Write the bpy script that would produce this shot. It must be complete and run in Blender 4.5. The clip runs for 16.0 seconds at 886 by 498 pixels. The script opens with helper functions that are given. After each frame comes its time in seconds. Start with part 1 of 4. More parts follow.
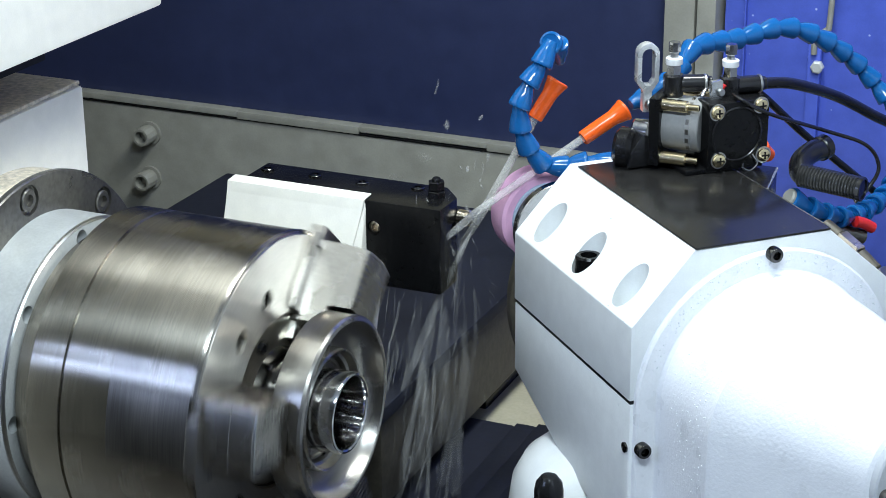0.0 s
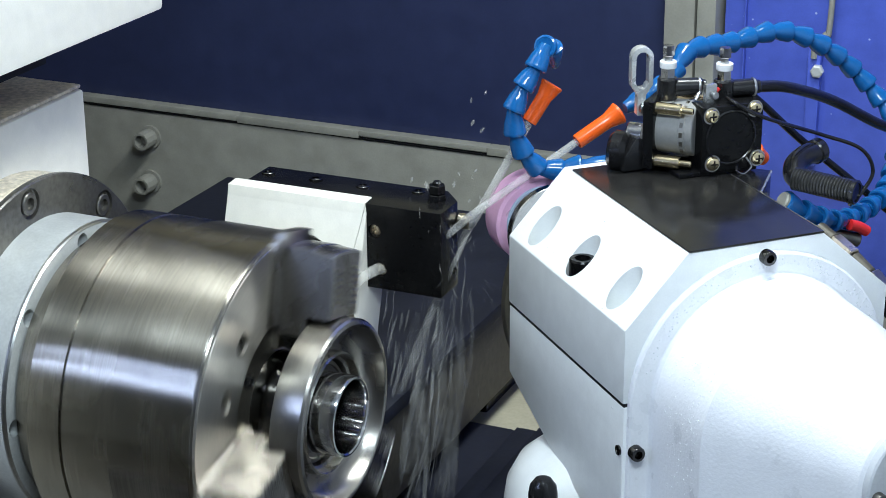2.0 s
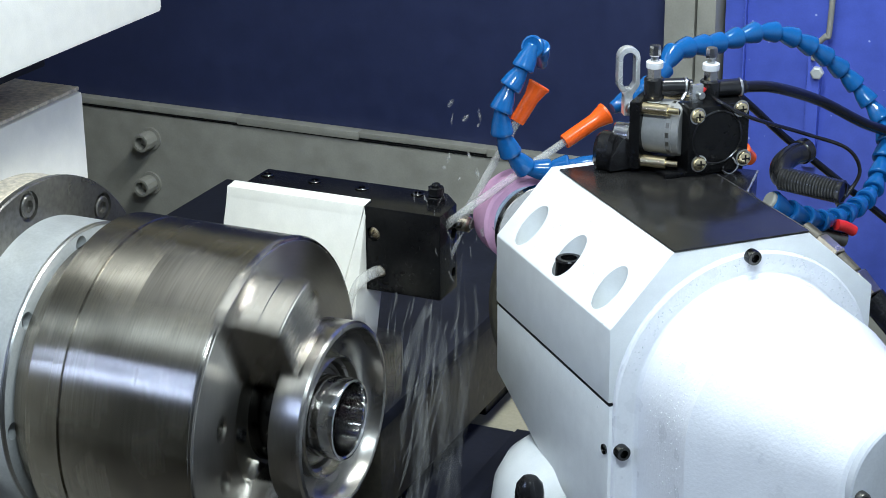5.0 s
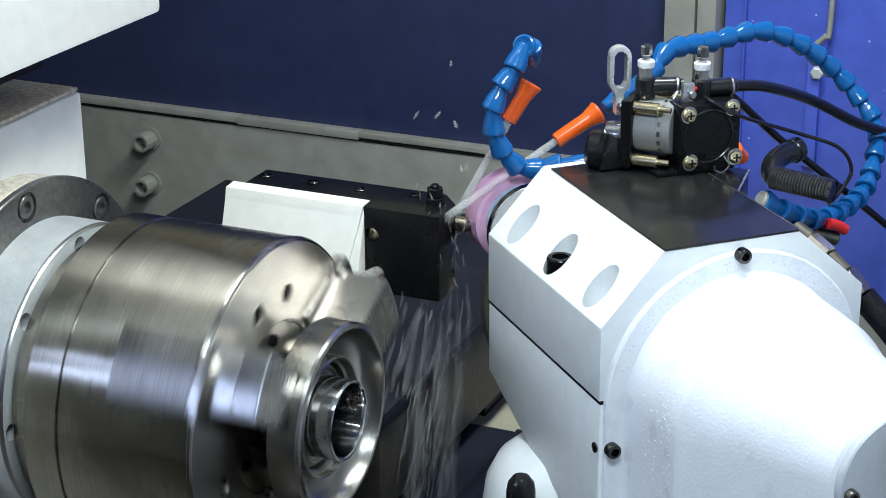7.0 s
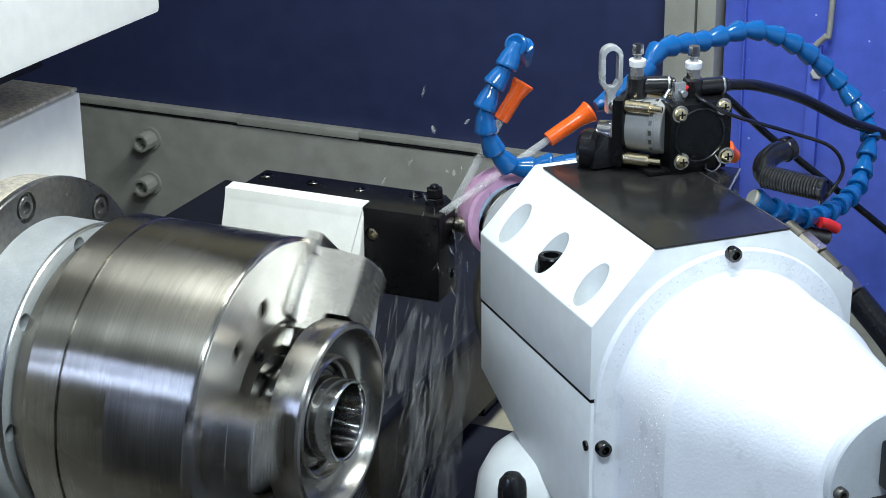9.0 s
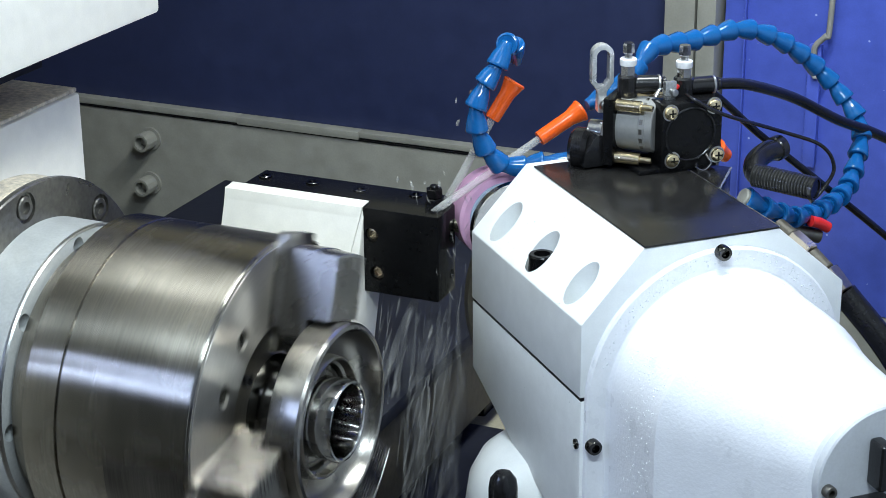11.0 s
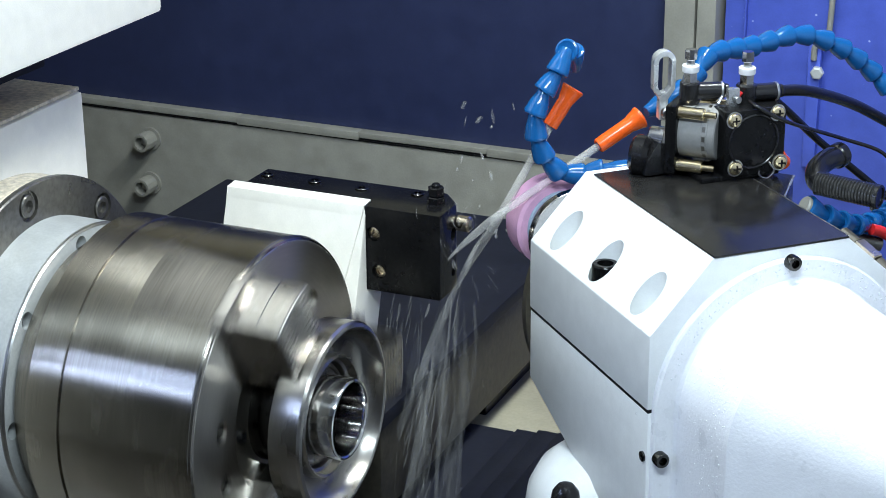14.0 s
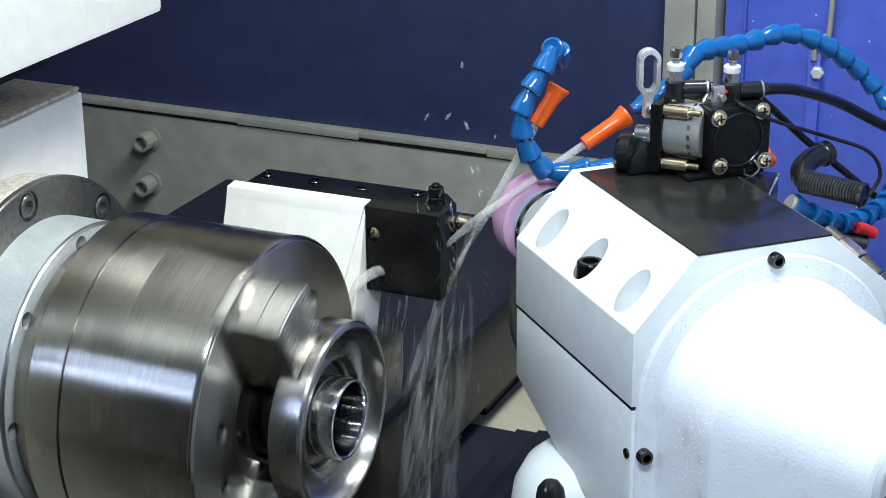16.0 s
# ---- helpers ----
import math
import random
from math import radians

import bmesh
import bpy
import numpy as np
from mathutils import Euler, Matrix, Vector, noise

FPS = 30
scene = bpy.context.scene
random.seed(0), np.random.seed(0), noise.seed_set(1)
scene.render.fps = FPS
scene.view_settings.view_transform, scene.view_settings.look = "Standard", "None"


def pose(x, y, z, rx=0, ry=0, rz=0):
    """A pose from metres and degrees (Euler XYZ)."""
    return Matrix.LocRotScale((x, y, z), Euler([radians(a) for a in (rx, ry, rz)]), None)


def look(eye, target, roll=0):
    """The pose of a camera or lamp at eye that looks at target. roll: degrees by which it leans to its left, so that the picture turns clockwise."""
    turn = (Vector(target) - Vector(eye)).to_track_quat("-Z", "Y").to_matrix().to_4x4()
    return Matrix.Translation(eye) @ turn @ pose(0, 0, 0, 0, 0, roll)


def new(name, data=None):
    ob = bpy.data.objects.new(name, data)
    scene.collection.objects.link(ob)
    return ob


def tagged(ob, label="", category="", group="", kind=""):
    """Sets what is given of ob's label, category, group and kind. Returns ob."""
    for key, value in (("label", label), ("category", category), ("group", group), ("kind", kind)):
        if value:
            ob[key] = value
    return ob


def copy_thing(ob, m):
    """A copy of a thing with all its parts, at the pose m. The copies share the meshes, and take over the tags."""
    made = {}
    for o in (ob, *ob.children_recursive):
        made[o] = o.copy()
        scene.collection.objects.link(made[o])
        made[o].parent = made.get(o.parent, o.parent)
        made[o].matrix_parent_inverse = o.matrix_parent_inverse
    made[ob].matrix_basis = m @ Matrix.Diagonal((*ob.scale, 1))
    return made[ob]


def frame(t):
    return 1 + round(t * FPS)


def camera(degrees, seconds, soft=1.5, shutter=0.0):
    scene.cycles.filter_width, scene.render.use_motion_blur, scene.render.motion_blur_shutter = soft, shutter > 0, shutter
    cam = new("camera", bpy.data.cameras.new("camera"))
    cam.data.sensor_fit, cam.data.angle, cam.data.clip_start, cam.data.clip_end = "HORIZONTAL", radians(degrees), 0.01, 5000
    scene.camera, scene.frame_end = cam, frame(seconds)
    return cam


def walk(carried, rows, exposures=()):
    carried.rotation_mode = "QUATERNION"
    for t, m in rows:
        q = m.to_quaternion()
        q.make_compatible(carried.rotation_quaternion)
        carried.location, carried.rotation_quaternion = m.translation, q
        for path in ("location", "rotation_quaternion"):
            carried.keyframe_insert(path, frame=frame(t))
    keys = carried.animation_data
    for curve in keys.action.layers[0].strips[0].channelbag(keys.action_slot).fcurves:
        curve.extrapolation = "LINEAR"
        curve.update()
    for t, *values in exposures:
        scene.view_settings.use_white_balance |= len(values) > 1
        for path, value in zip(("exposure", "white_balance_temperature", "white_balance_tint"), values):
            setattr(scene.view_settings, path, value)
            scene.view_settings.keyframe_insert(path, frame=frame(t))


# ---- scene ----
# world: x along the work spindle, y away from the viewer, z up; the origin is the centre of the clamped ring's face
cam = camera(26.15, 16.0, soft=0.85, shutter=0.5)
EYE = Vector((0.5167, -1.0042, 0.5513))
AIM = Vector((-0.37915, 0.85360, -0.35723))


def view(drop):
    """The camera's pose, tipped down by so many degrees."""
    side = AIM.cross(Vector((0, 0, 1))).normalized()
    way = Matrix.Rotation(radians(-drop), 3, side) @ AIM
    return look(EYE, EYE + way, -0.424)


walk(cam, [(t, view(d)) for t, d in ((0, 0.17), (0.5, 0.136), (1.0, 0.095), (1.5, 0.075), (2.0, 0.05), (2.5, 0.033),
                                     (3.0, 0.028), (3.5, 0.02), (4.0, 0.004), (5.0, 0.0), (16.0, 0.0))],
     exposures=[(0, 0.09, 6100, 10), (2.0, 0.04, 6100, 10), (9.0, 0.0, 6100, 10), (11.5, 0.02, 6100, 10), (12.0, 0.14, 6100, 10), (16.0, 0.13, 6100, 10)])

# ---- light ----
scene.view_settings.exposure = 0.0
world = bpy.data.worlds.new("world")
scene.world = world
world.use_nodes = True
world.node_tree.nodes["Background"].inputs[0].default_value = (0.8, 0.9, 1.0, 1)
world.node_tree.nodes["Background"].inputs[1].default_value = 0.25


def lamp(name, eye, target, wide, high, watts, colour):
    data = bpy.data.lights.new(name, "AREA")
    data.shape, data.size, data.size_y, data.energy, data.color = "RECTANGLE", wide, high, watts, colour
    ob = new(name, data)
    ob.matrix_world = look(eye, target)
    return ob


lamp("lamp_key", (0.42, -0.62, 0.90), (0.14, 0.02, 0.05), 0.45, 0.12, 9.5, (0.83, 0.955, 1.0))
lamp("lamp_back", (0.20, 0.15, 0.92), (-0.12, 0.32, -0.1), 0.5, 0.035, 10.0, (0.95, 1.0, 0.95))
lamp("lamp_left", (-0.62, -0.93, 0.46), (-0.08, -0.10, 0.05), 0.75, 0.012, 2.0, (0.54, 0.66, 1.0))
lamp("lamp_left_upper", (-0.62, -0.93, 0.64), (-0.08, -0.10, 0.05), 0.75, 0.012, 1.65, (0.54, 0.66, 1.0))

# ---- materials ----


def material(name, colour, rough=0.5, metal=0.0, grain=0.0, size=200.0, bump=0.0, coat=0.0, blotch=0.0, stretch=(1, 1, 1), spread=0.0):
    """A procedural surface: colour and roughness vary at two scales, with a fine relief."""
    m = bpy.data.materials.new(name)
    m.use_nodes = True
    nt = m.node_tree
    b = nt.nodes["Principled BSDF"]
    b.inputs["Metallic"].default_value = metal
    b.inputs["Coat Weight"].default_value = coat
    tc = nt.nodes.new("ShaderNodeTexCoord")
    mp = nt.nodes.new("ShaderNodeMapping")
    mp.inputs["Scale"].default_value = stretch
    nt.links.new(tc.outputs["Object"], mp.inputs["Vector"])
    n1 = nt.nodes.new("ShaderNodeTexNoise")
    n1.inputs["Scale"].default_value, n1.inputs["Detail"].default_value = size, 6
    n2 = nt.nodes.new("ShaderNodeTexNoise")
    n2.inputs["Scale"].default_value, n2.inputs["Detail"].default_value = size / 12, 3
    nt.links.new(mp.outputs[0], n1.inputs["Vector"])
    nt.links.new(tc.outputs["Object"], n2.inputs["Vector"])
    mixes = []
    last = None
    for tex, amount in ((n1, grain), (n2, blotch)):
        ramp = nt.nodes.new("ShaderNodeMapRange")
        ramp.inputs["From Min"].default_value, ramp.inputs["From Max"].default_value = 0.3, 0.7
        ramp.inputs["To Min"].default_value, ramp.inputs["To Max"].default_value = 1 - amount, 1 + amount * 0.5
        nt.links.new(tex.outputs["Fac"], ramp.inputs["Value"])
        mul = nt.nodes.new("ShaderNodeMix")
        mul.data_type, mul.blend_type = "RGBA", "MULTIPLY"
        mul.inputs["Factor"].default_value = 1
        mul.clamp_result = False
        if last is None:
            mul.inputs[6].default_value = (*colour, 1)
        else:
            nt.links.new(last, mul.inputs[6])
        nt.links.new(ramp.outputs[0], mul.inputs[7])
        last = mul.outputs[2]
    nt.links.new(last, b.inputs["Base Color"])
    rr = nt.nodes.new("ShaderNodeMapRange")
    rr.inputs["To Min"].default_value, rr.inputs["To Max"].default_value = max(0.03, rough - spread), min(1, rough + spread)
    nt.links.new(n2.outputs["Fac"], rr.inputs["Value"])
    nt.links.new(rr.outputs[0], b.inputs["Roughness"])
    if bump:
        bp = nt.nodes.new("ShaderNodeBump")
        bp.inputs["Strength"].default_value, bp.inputs["Distance"].default_value = bump, 0.001
        nt.links.new(n1.outputs["Fac"], bp.inputs["Height"])
        nt.links.new(bp.outputs[0], b.inputs["Normal"])
    return m


WHITE = material("white_paint", (0.77, 0.79, 0.79), 0.36, grain=0.03, size=900, bump=0.06, blotch=0.05, spread=0.1)
CAST = material("white_cast_paint", (0.80, 0.81, 0.84), 0.30, grain=0.03, size=480, bump=0.26, blotch=0.05, spread=0.1)
GREYPAINT = material("grey_paint", (0.285, 0.28, 0.245), 0.5, grain=0.06, size=500, bump=0.15, blotch=0.15, spread=0.12)
BLUE = material("blue_paint", (0.024, 0.032, 0.088), 0.4, grain=0.05, size=600, bump=0.1, blotch=0.12, spread=0.1)
BRIGHTBLUE = material("bright_blue_paint", (0.082, 0.122, 0.54), 0.35, grain=0.05, size=600, bump=0.1, blotch=0.12, spread=0.1)
STEEL = material("turned_steel", (0.355, 0.33, 0.283), 0.265, 1.0, grain=0.16, size=420, bump=0.012, blotch=0.22, stretch=(2.5, 0.08, 0.08), spread=0.06)
BRIGHTSTEEL = material("polished_steel", (0.52, 0.52, 0.51), 0.30, 1.0, grain=0.08, size=400, bump=0.05, blotch=0.1, spread=0.06)
GREYSTEEL = material("grey_coated_steel", (0.51, 0.525, 0.515), 0.36, 0.15, grain=0.08, size=500, bump=0.15, blotch=0.15, spread=0.1)
WETSTEEL = material("wet_ground_steel", (0.17, 0.162, 0.145), 0.30, 0.8, grain=0.25, size=260, bump=0.15, blotch=0.2, spread=0.12)
BLACK = material("black_oxide", (0.007, 0.007, 0.0075), 0.20, grain=0.3, size=300, bump=0.08, blotch=0.4, spread=0.12)
BLACKPLASTIC = material("black_plastic", (0.011, 0.011, 0.012), 0.20, grain=0.2, size=400, bump=0.08, blotch=0.2, spread=0.1)
RUBBER = material("black_rubber", (0.009, 0.009, 0.010), 0.24, grain=0.2, size=400, bump=0.1, blotch=0.2, spread=0.1)
DARK = material("dark_cover_and_shade", (0.012, 0.0135, 0.022), 0.6, grain=0.2, size=200, bump=0.1, blotch=0.3, spread=0.1)
HOSEBLUE = material("blue_plastic", (0.009, 0.092, 0.285), 0.13, grain=0.06, size=500, bump=0.05, blotch=0.1, spread=0.06)
ORANGE = material("orange_plastic", (0.80, 0.11, 0.012), 0.22, grain=0.05, size=500, bump=0.05, blotch=0.1, spread=0.06)
RED = material("red_plastic", (0.6, 0.02, 0.02), 0.35, grain=0.05, size=500, blotch=0.1)
BRASS = material("brass", (0.88, 0.74, 0.46), 0.18, 1.0, grain=0.1, size=400, bump=0.05, blotch=0.15, spread=0.06)
PINK = material("pink_abrasive", (0.70, 0.40, 0.58), 0.75, grain=0.06, size=1500, bump=0.15, blotch=0.08)
PAPER = material("blue_grey_label", (0.32, 0.40, 0.50), 0.6, grain=0.05, size=500, blotch=0.1)
FROST = material("frosted_barrel", (0.235, 0.235, 0.23), 0.36, grain=0.06, size=500, bump=0.08, blotch=0.1)
NYLON = material("white_nylon", (0.8, 0.8, 0.8), 0.4, grain=0.03, size=500, blotch=0.05)
BEIGE = material("beige_paint", (0.44, 0.405, 0.29), 0.5, grain=0.08, size=300, bump=0.1, blotch=0.15)

BRONZE = material("brown_stained_steel", (0.075, 0.066, 0.048), 0.5, 0.2, grain=0.3, size=180, bump=0.2, blotch=0.35, spread=0.15)
FLOORTONE = material("brown_floor_tone", (0.10, 0.086, 0.066), 0.5, grain=0.2, size=60, bump=0.1, blotch=0.3)
STIPPLE = material("wet_stippled_steel", (0.68, 0.60, 0.47), 0.35, 0.0, grain=0.40, size=230, bump=1.0, blotch=0.25, spread=0.15)
ZINC = material("zinc_plate", (0.64, 0.65, 0.65), 0.26, 0.85, grain=0.15, size=500, bump=0.15, blotch=0.15, spread=0.1)
BRASSY = material("bright_holder", (0.55, 0.48, 0.38), 0.28, 1.0, grain=0.1, size=400, blotch=0.2, spread=0.1)
WETBLACK = material("wet_black_plate", (0.016, 0.0155, 0.015), 0.2, grain=0.35, size=120, bump=0.12, blotch=0.5, spread=0.16)
SATIN = material("pale_grey_paint", (0.55, 0.57, 0.60), 0.42, grain=0.05, size=600, bump=0.1, blotch=0.08, spread=0.1)
JAWSTEEL = material("ground_jaw_steel", (0.40, 0.38, 0.35), 0.27, 1.0, grain=0.12, size=400, bump=0.03, blotch=0.18, spread=0.08)
BEAD = material("water_bead", (0.80, 0.82, 0.84), 0.05, grain=0.0, size=100)


def turned(m, amount, swing=0.0):
    """Fine turning marks round the x axis stretch the highlights."""
    nt = m.node_tree
    tan = nt.nodes.new("ShaderNodeTangent")
    tan.direction_type, tan.axis = "RADIAL", "X"
    b = nt.nodes["Principled BSDF"]
    b.inputs["Anisotropic"].default_value = amount
    b.inputs["Anisotropic Rotation"].default_value = swing
    nt.links.new(tan.outputs[0], b.inputs["Tangent"])


FACESTEEL = material("turned_face_steel", (0.52, 0.49, 0.43), 0.34, 1.0, grain=0.12, size=420, bump=0.02, blotch=0.15, spread=0.07)
turned(STEEL, 0.96, 0.25)
BORESTEEL = material("honed_bore_steel", (0.60, 0.595, 0.58), 0.09, 1.0, grain=0.06, size=400, blotch=0.08, spread=0.04)
WORN = material("worn_black_plastic", (0.030, 0.030, 0.030), 0.14, grain=0.4, size=260, bump=0.1, blotch=0.4, spread=0.1)
turned(FACESTEEL, 0.92, 0.25)
RINGSTEEL = material("machined_ring_steel", (0.39, 0.37, 0.335), 0.28, 1.0, grain=0.10, size=400, bump=0.03, blotch=0.12, spread=0.06)
DARKSTEEL = material("dark_polished_steel", (0.09, 0.088, 0.085), 0.14, 1.0, grain=0.15, size=300, blotch=0.3, spread=0.08)
LEVER = material("bright_zinc_lever", (0.78, 0.79, 0.79), 0.28, 0.6, grain=0.15, size=500, bump=0.15, blotch=0.15, spread=0.1)
CHROME = material("chromed_steel", (0.42, 0.42, 0.43), 0.16, 1.0, grain=0.12, size=500, bump=0.04, blotch=0.15, spread=0.06)
DISCSTEEL = material("recessed_disc_steel", (0.58, 0.55, 0.48), 0.33, 1.0, grain=0.12, size=300, blotch=0.25, spread=0.06)
FLATSTEEL = material("dimmed_flat_steel", (0.235, 0.22, 0.195), 0.36, 1.0, grain=0.2, size=420, bump=0.02, blotch=0.25, stretch=(2.5, 0.08, 0.08), spread=0.07)
CREAM = material("cream_white_paint", (0.80, 0.775, 0.70), 0.38, grain=0.03, size=900, bump=0.06, blotch=0.05, spread=0.1)
turned(RINGSTEEL, 0.5, 0.25)
turned(BORESTEEL, 0.9, 0.25)

for dull, shine in ((BLACK, 0.18), (DARK, 0.3), (WETBLACK, 0.34), (RUBBER, 0.3)):
    dull.node_tree.nodes["Principled BSDF"].inputs["Specular IOR Level"].default_value = shine

# ---- mesh helpers ----


def thing(name, label, category, group="", at=None):
    ob = new(name)
    ob.empty_display_size = 0.02
    if at is not None:
        ob.matrix_world = at
    return tagged(ob, label, category, group)


def part(name, bm, material, parent=None, label="", smooth=30):
    """Links a bmesh as one mesh object under a thing or a part."""
    me = bpy.data.meshes.new(name)
    bmesh.ops.recalc_face_normals(bm, faces=bm.faces)
    bm.to_mesh(me)
    bm.free()
    me.materials.append(material)
    if smooth:
        me.polygons.foreach_set("use_smooth", [True] * len(me.polygons))
        me.set_sharp_from_angle(angle=radians(smooth))
    ob = new(name, me)
    ob.parent = parent
    return tagged(ob, label)


def again(ob, parent, m=None):
    """The same mesh once more, as a part of its own."""
    o = ob.copy()
    scene.collection.objects.link(o)
    o.parent = parent
    if m is not None:
        o.matrix_local = m
    for k in ob.children:
        again(k, o, k.matrix_local.copy())
    return o


def box(lo, hi, bevel=0.001, bm=None, seg=2):
    bm = bm or bmesh.new()
    made = bmesh.ops.create_cube(bm, size=1)["verts"]
    for v in made:
        v.co = Vector([lo[i] + (hi[i] - lo[i]) * (v.co[i] + 0.5) for i in range(3)])
    if bevel:
        edges = list({e for v in made for e in v.link_edges})
        bmesh.ops.bevel(bm, geom=edges, offset=bevel, segments=seg, affect="EDGES", profile=0.6)
    return bm


def prism(outline, lo, hi, axis="y", bevel=0.0, seg=2):
    """An outline of two coordinates, drawn out along the third from lo to hi."""
    bm = bmesh.new()
    put = {"x": lambda a, b, c: (c, a, b), "y": lambda a, b, c: (a, c, b), "z": lambda a, b, c: (a, b, c)}[axis]
    ends = [[bm.verts.new(put(a, b, c)) for a, b in outline] for c in (lo, hi)]
    bm.faces.new(ends[0])
    bm.faces.new(ends[1])
    n = len(outline)
    for i in range(n):
        bm.faces.new((ends[0][i], ends[0][(i + 1) % n], ends[1][(i + 1) % n], ends[1][i]))
    bmesh.ops.recalc_face_normals(bm, faces=bm.faces)
    if bevel:
        bmesh.ops.bevel(bm, geom=list(bm.edges), offset=bevel, segments=seg, affect="EDGES", profile=0.6)
    return bm


def lathe(profile, m=None, n=48, closed=True, bm=None):
    """A profile of (radius, height) turned round the z axis, then moved by m."""
    bm = bm or bmesh.new()
    m = m or Matrix()
    rings = []
    for r, h in profile:
        if r < 1e-6:
            rings.append([bm.verts.new(m @ Vector((0, 0, h)))])
        else:
            rings.append([bm.verts.new(m @ Vector((r * math.cos(2 * math.pi * k / n), r * math.sin(2 * math.pi * k / n), h))) for k in range(n)])
    pairs = list(zip(rings, rings[1:])) + ([(rings[-1], rings[0])] if closed and len(rings[0]) > 1 and len(rings[-1]) > 1 else [])
    for a, b in pairs:
        for k in range(n):
            j = (k + 1) % n
            if len(a) == 1 and len(b) == 1:
                continue
            if len(a) == 1:
                bm.faces.new((a[0], b[k], b[j]))
            elif len(b) == 1:
                bm.faces.new((a[k], a[j], b[0]))
            else:
                bm.faces.new((a[k], a[j], b[j], b[k]))
    return bm


def along(a, b):
    """A pose at a whose z axis points to b."""
    a, b = Vector(a), Vector(b)
    return Matrix.Translation(a) @ (b - a).to_track_quat("Z", "Y").to_matrix().to_4x4()


def rod(a, b, r, bevel=0.0006, n=24, bm=None, hole=0.0):
    h = (Vector(b) - Vector(a)).length
    if hole:
        prof = [(hole, 0), (r - bevel, 0), (r, bevel), (r, h - bevel), (r - bevel, h), (hole, h)]
    else:
        prof = [(0, 0), (r - bevel, 0), (r, bevel), (r, h - bevel), (r - bevel, h), (0, h)]
    return lathe(prof, along(a, b), n, bool(hole), bm)


def spline(points, steps=8):
    """A smooth line through points."""
    p = [Vector(q) for q in points]
    p = [2 * p[0] - p[1]] + p + [2 * p[-1] - p[-2]]
    out = []
    for i in range(1, len(p) - 2):
        for s in range(steps):
            t = s / steps
            a, b, c, d = p[i - 1:i + 3]
            out.append(0.5 * ((2 * b) + (c - a) * t + (2 * a - 5 * b + 4 * c - d) * t * t + (3 * b - a - 3 * c + d) * t ** 3))
    out.append(p[-2])
    return out


def tube(points, radius, n=12, steps=8, ridges=None):
    """A round tube along a smooth line; radius is a number or a function of the way along, 0 to 1."""
    line = spline(points, steps) if steps else [Vector(q) for q in points]
    bm = bmesh.new()
    rings, up = [], None
    for i, q in enumerate(line):
        d = (line[min(i + 1, len(line) - 1)] - line[max(i - 1, 0)]).normalized()
        if up is None:
            up = d.orthogonal().normalized()
        up = (up - d * up.dot(d)).normalized()
        side = d.cross(up)
        r = radius(i / (len(line) - 1)) if callable(radius) else radius
        rings.append([bm.verts.new(q + r * (math.cos(2 * math.pi * k / n) * up + math.sin(2 * math.pi * k / n) * side)) for k in range(n)])
    for a, b in zip(rings, rings[1:]):
        for k in range(n):
            bm.faces.new((a[k], a[(k + 1) % n], b[(k + 1) % n], b[k]))
    bm.faces.new(rings[0])
    bm.faces.new(rings[-1])
    return bm


def cap_screw(parent, at, way, r, h, material=None, name="cap_screw"):
    """A socket head cap screw that stands on its face, with a six-sided socket."""
    m = along(at, Vector(at) + Vector(way))
    bm = lathe([(0, 0), (r, 0), (r, h * 0.85), (r * 0.9, h), (r * 0.56, h), (r * 0.5, h * 0.45), (0, h * 0.4)], m, 18, False)
    return part(name, bm, material or BLACK, parent, "black socket head cap screw")


# ---- more surfaces ----


def water_material(name, cover, scale, bend=0.0, low=0.42, high=0.68):
    """Thin running water: clear between white, foaming streaks."""
    m = bpy.data.materials.new(name)
    m.use_nodes = True
    nt = m.node_tree
    b, out = nt.nodes["Principled BSDF"], nt.nodes["Material Output"]
    b.inputs["Base Color"].default_value = (0.79, 0.78, 0.74, 1)
    b.inputs["Roughness"].default_value = 0.15
    b.inputs["Transmission Weight"].default_value = 0.35
    b.inputs["IOR"].default_value = 1.2
    tc = nt.nodes.new("ShaderNodeTexCoord")
    mp = nt.nodes.new("ShaderNodeMapping")
    mp.inputs["Scale"].default_value = scale
    tex = nt.nodes.new("ShaderNodeTexNoise")
    tex.inputs["Scale"].default_value, tex.inputs["Detail"].default_value, tex.inputs["Distortion"].default_value = 60, 6, bend
    ramp = nt.nodes.new("ShaderNodeMapRange")
    ramp.inputs["From Min"].default_value, ramp.inputs["From Max"].default_value = low, high
    ramp.inputs["To Min"].default_value, ramp.inputs["To Max"].default_value = cover * 0.22, cover
    clear = nt.nodes.new("ShaderNodeBsdfTransparent")
    mix = nt.nodes.new("ShaderNodeMixShader")
    nt.links.new(tc.outputs["Object"], mp.inputs["Vector"])
    nt.links.new(mp.outputs[0], tex.inputs["Vector"])
    nt.links.new(tex.outputs["Fac"], ramp.inputs["Value"])
    nt.links.new(ramp.outputs[0], mix.inputs[0])
    nt.links.new(clear.outputs[0], mix.inputs[1])
    nt.links.new(b.outputs[0], mix.inputs[2])
    nt.links.new(mix.outputs[0], out.inputs["Surface"])
    return m


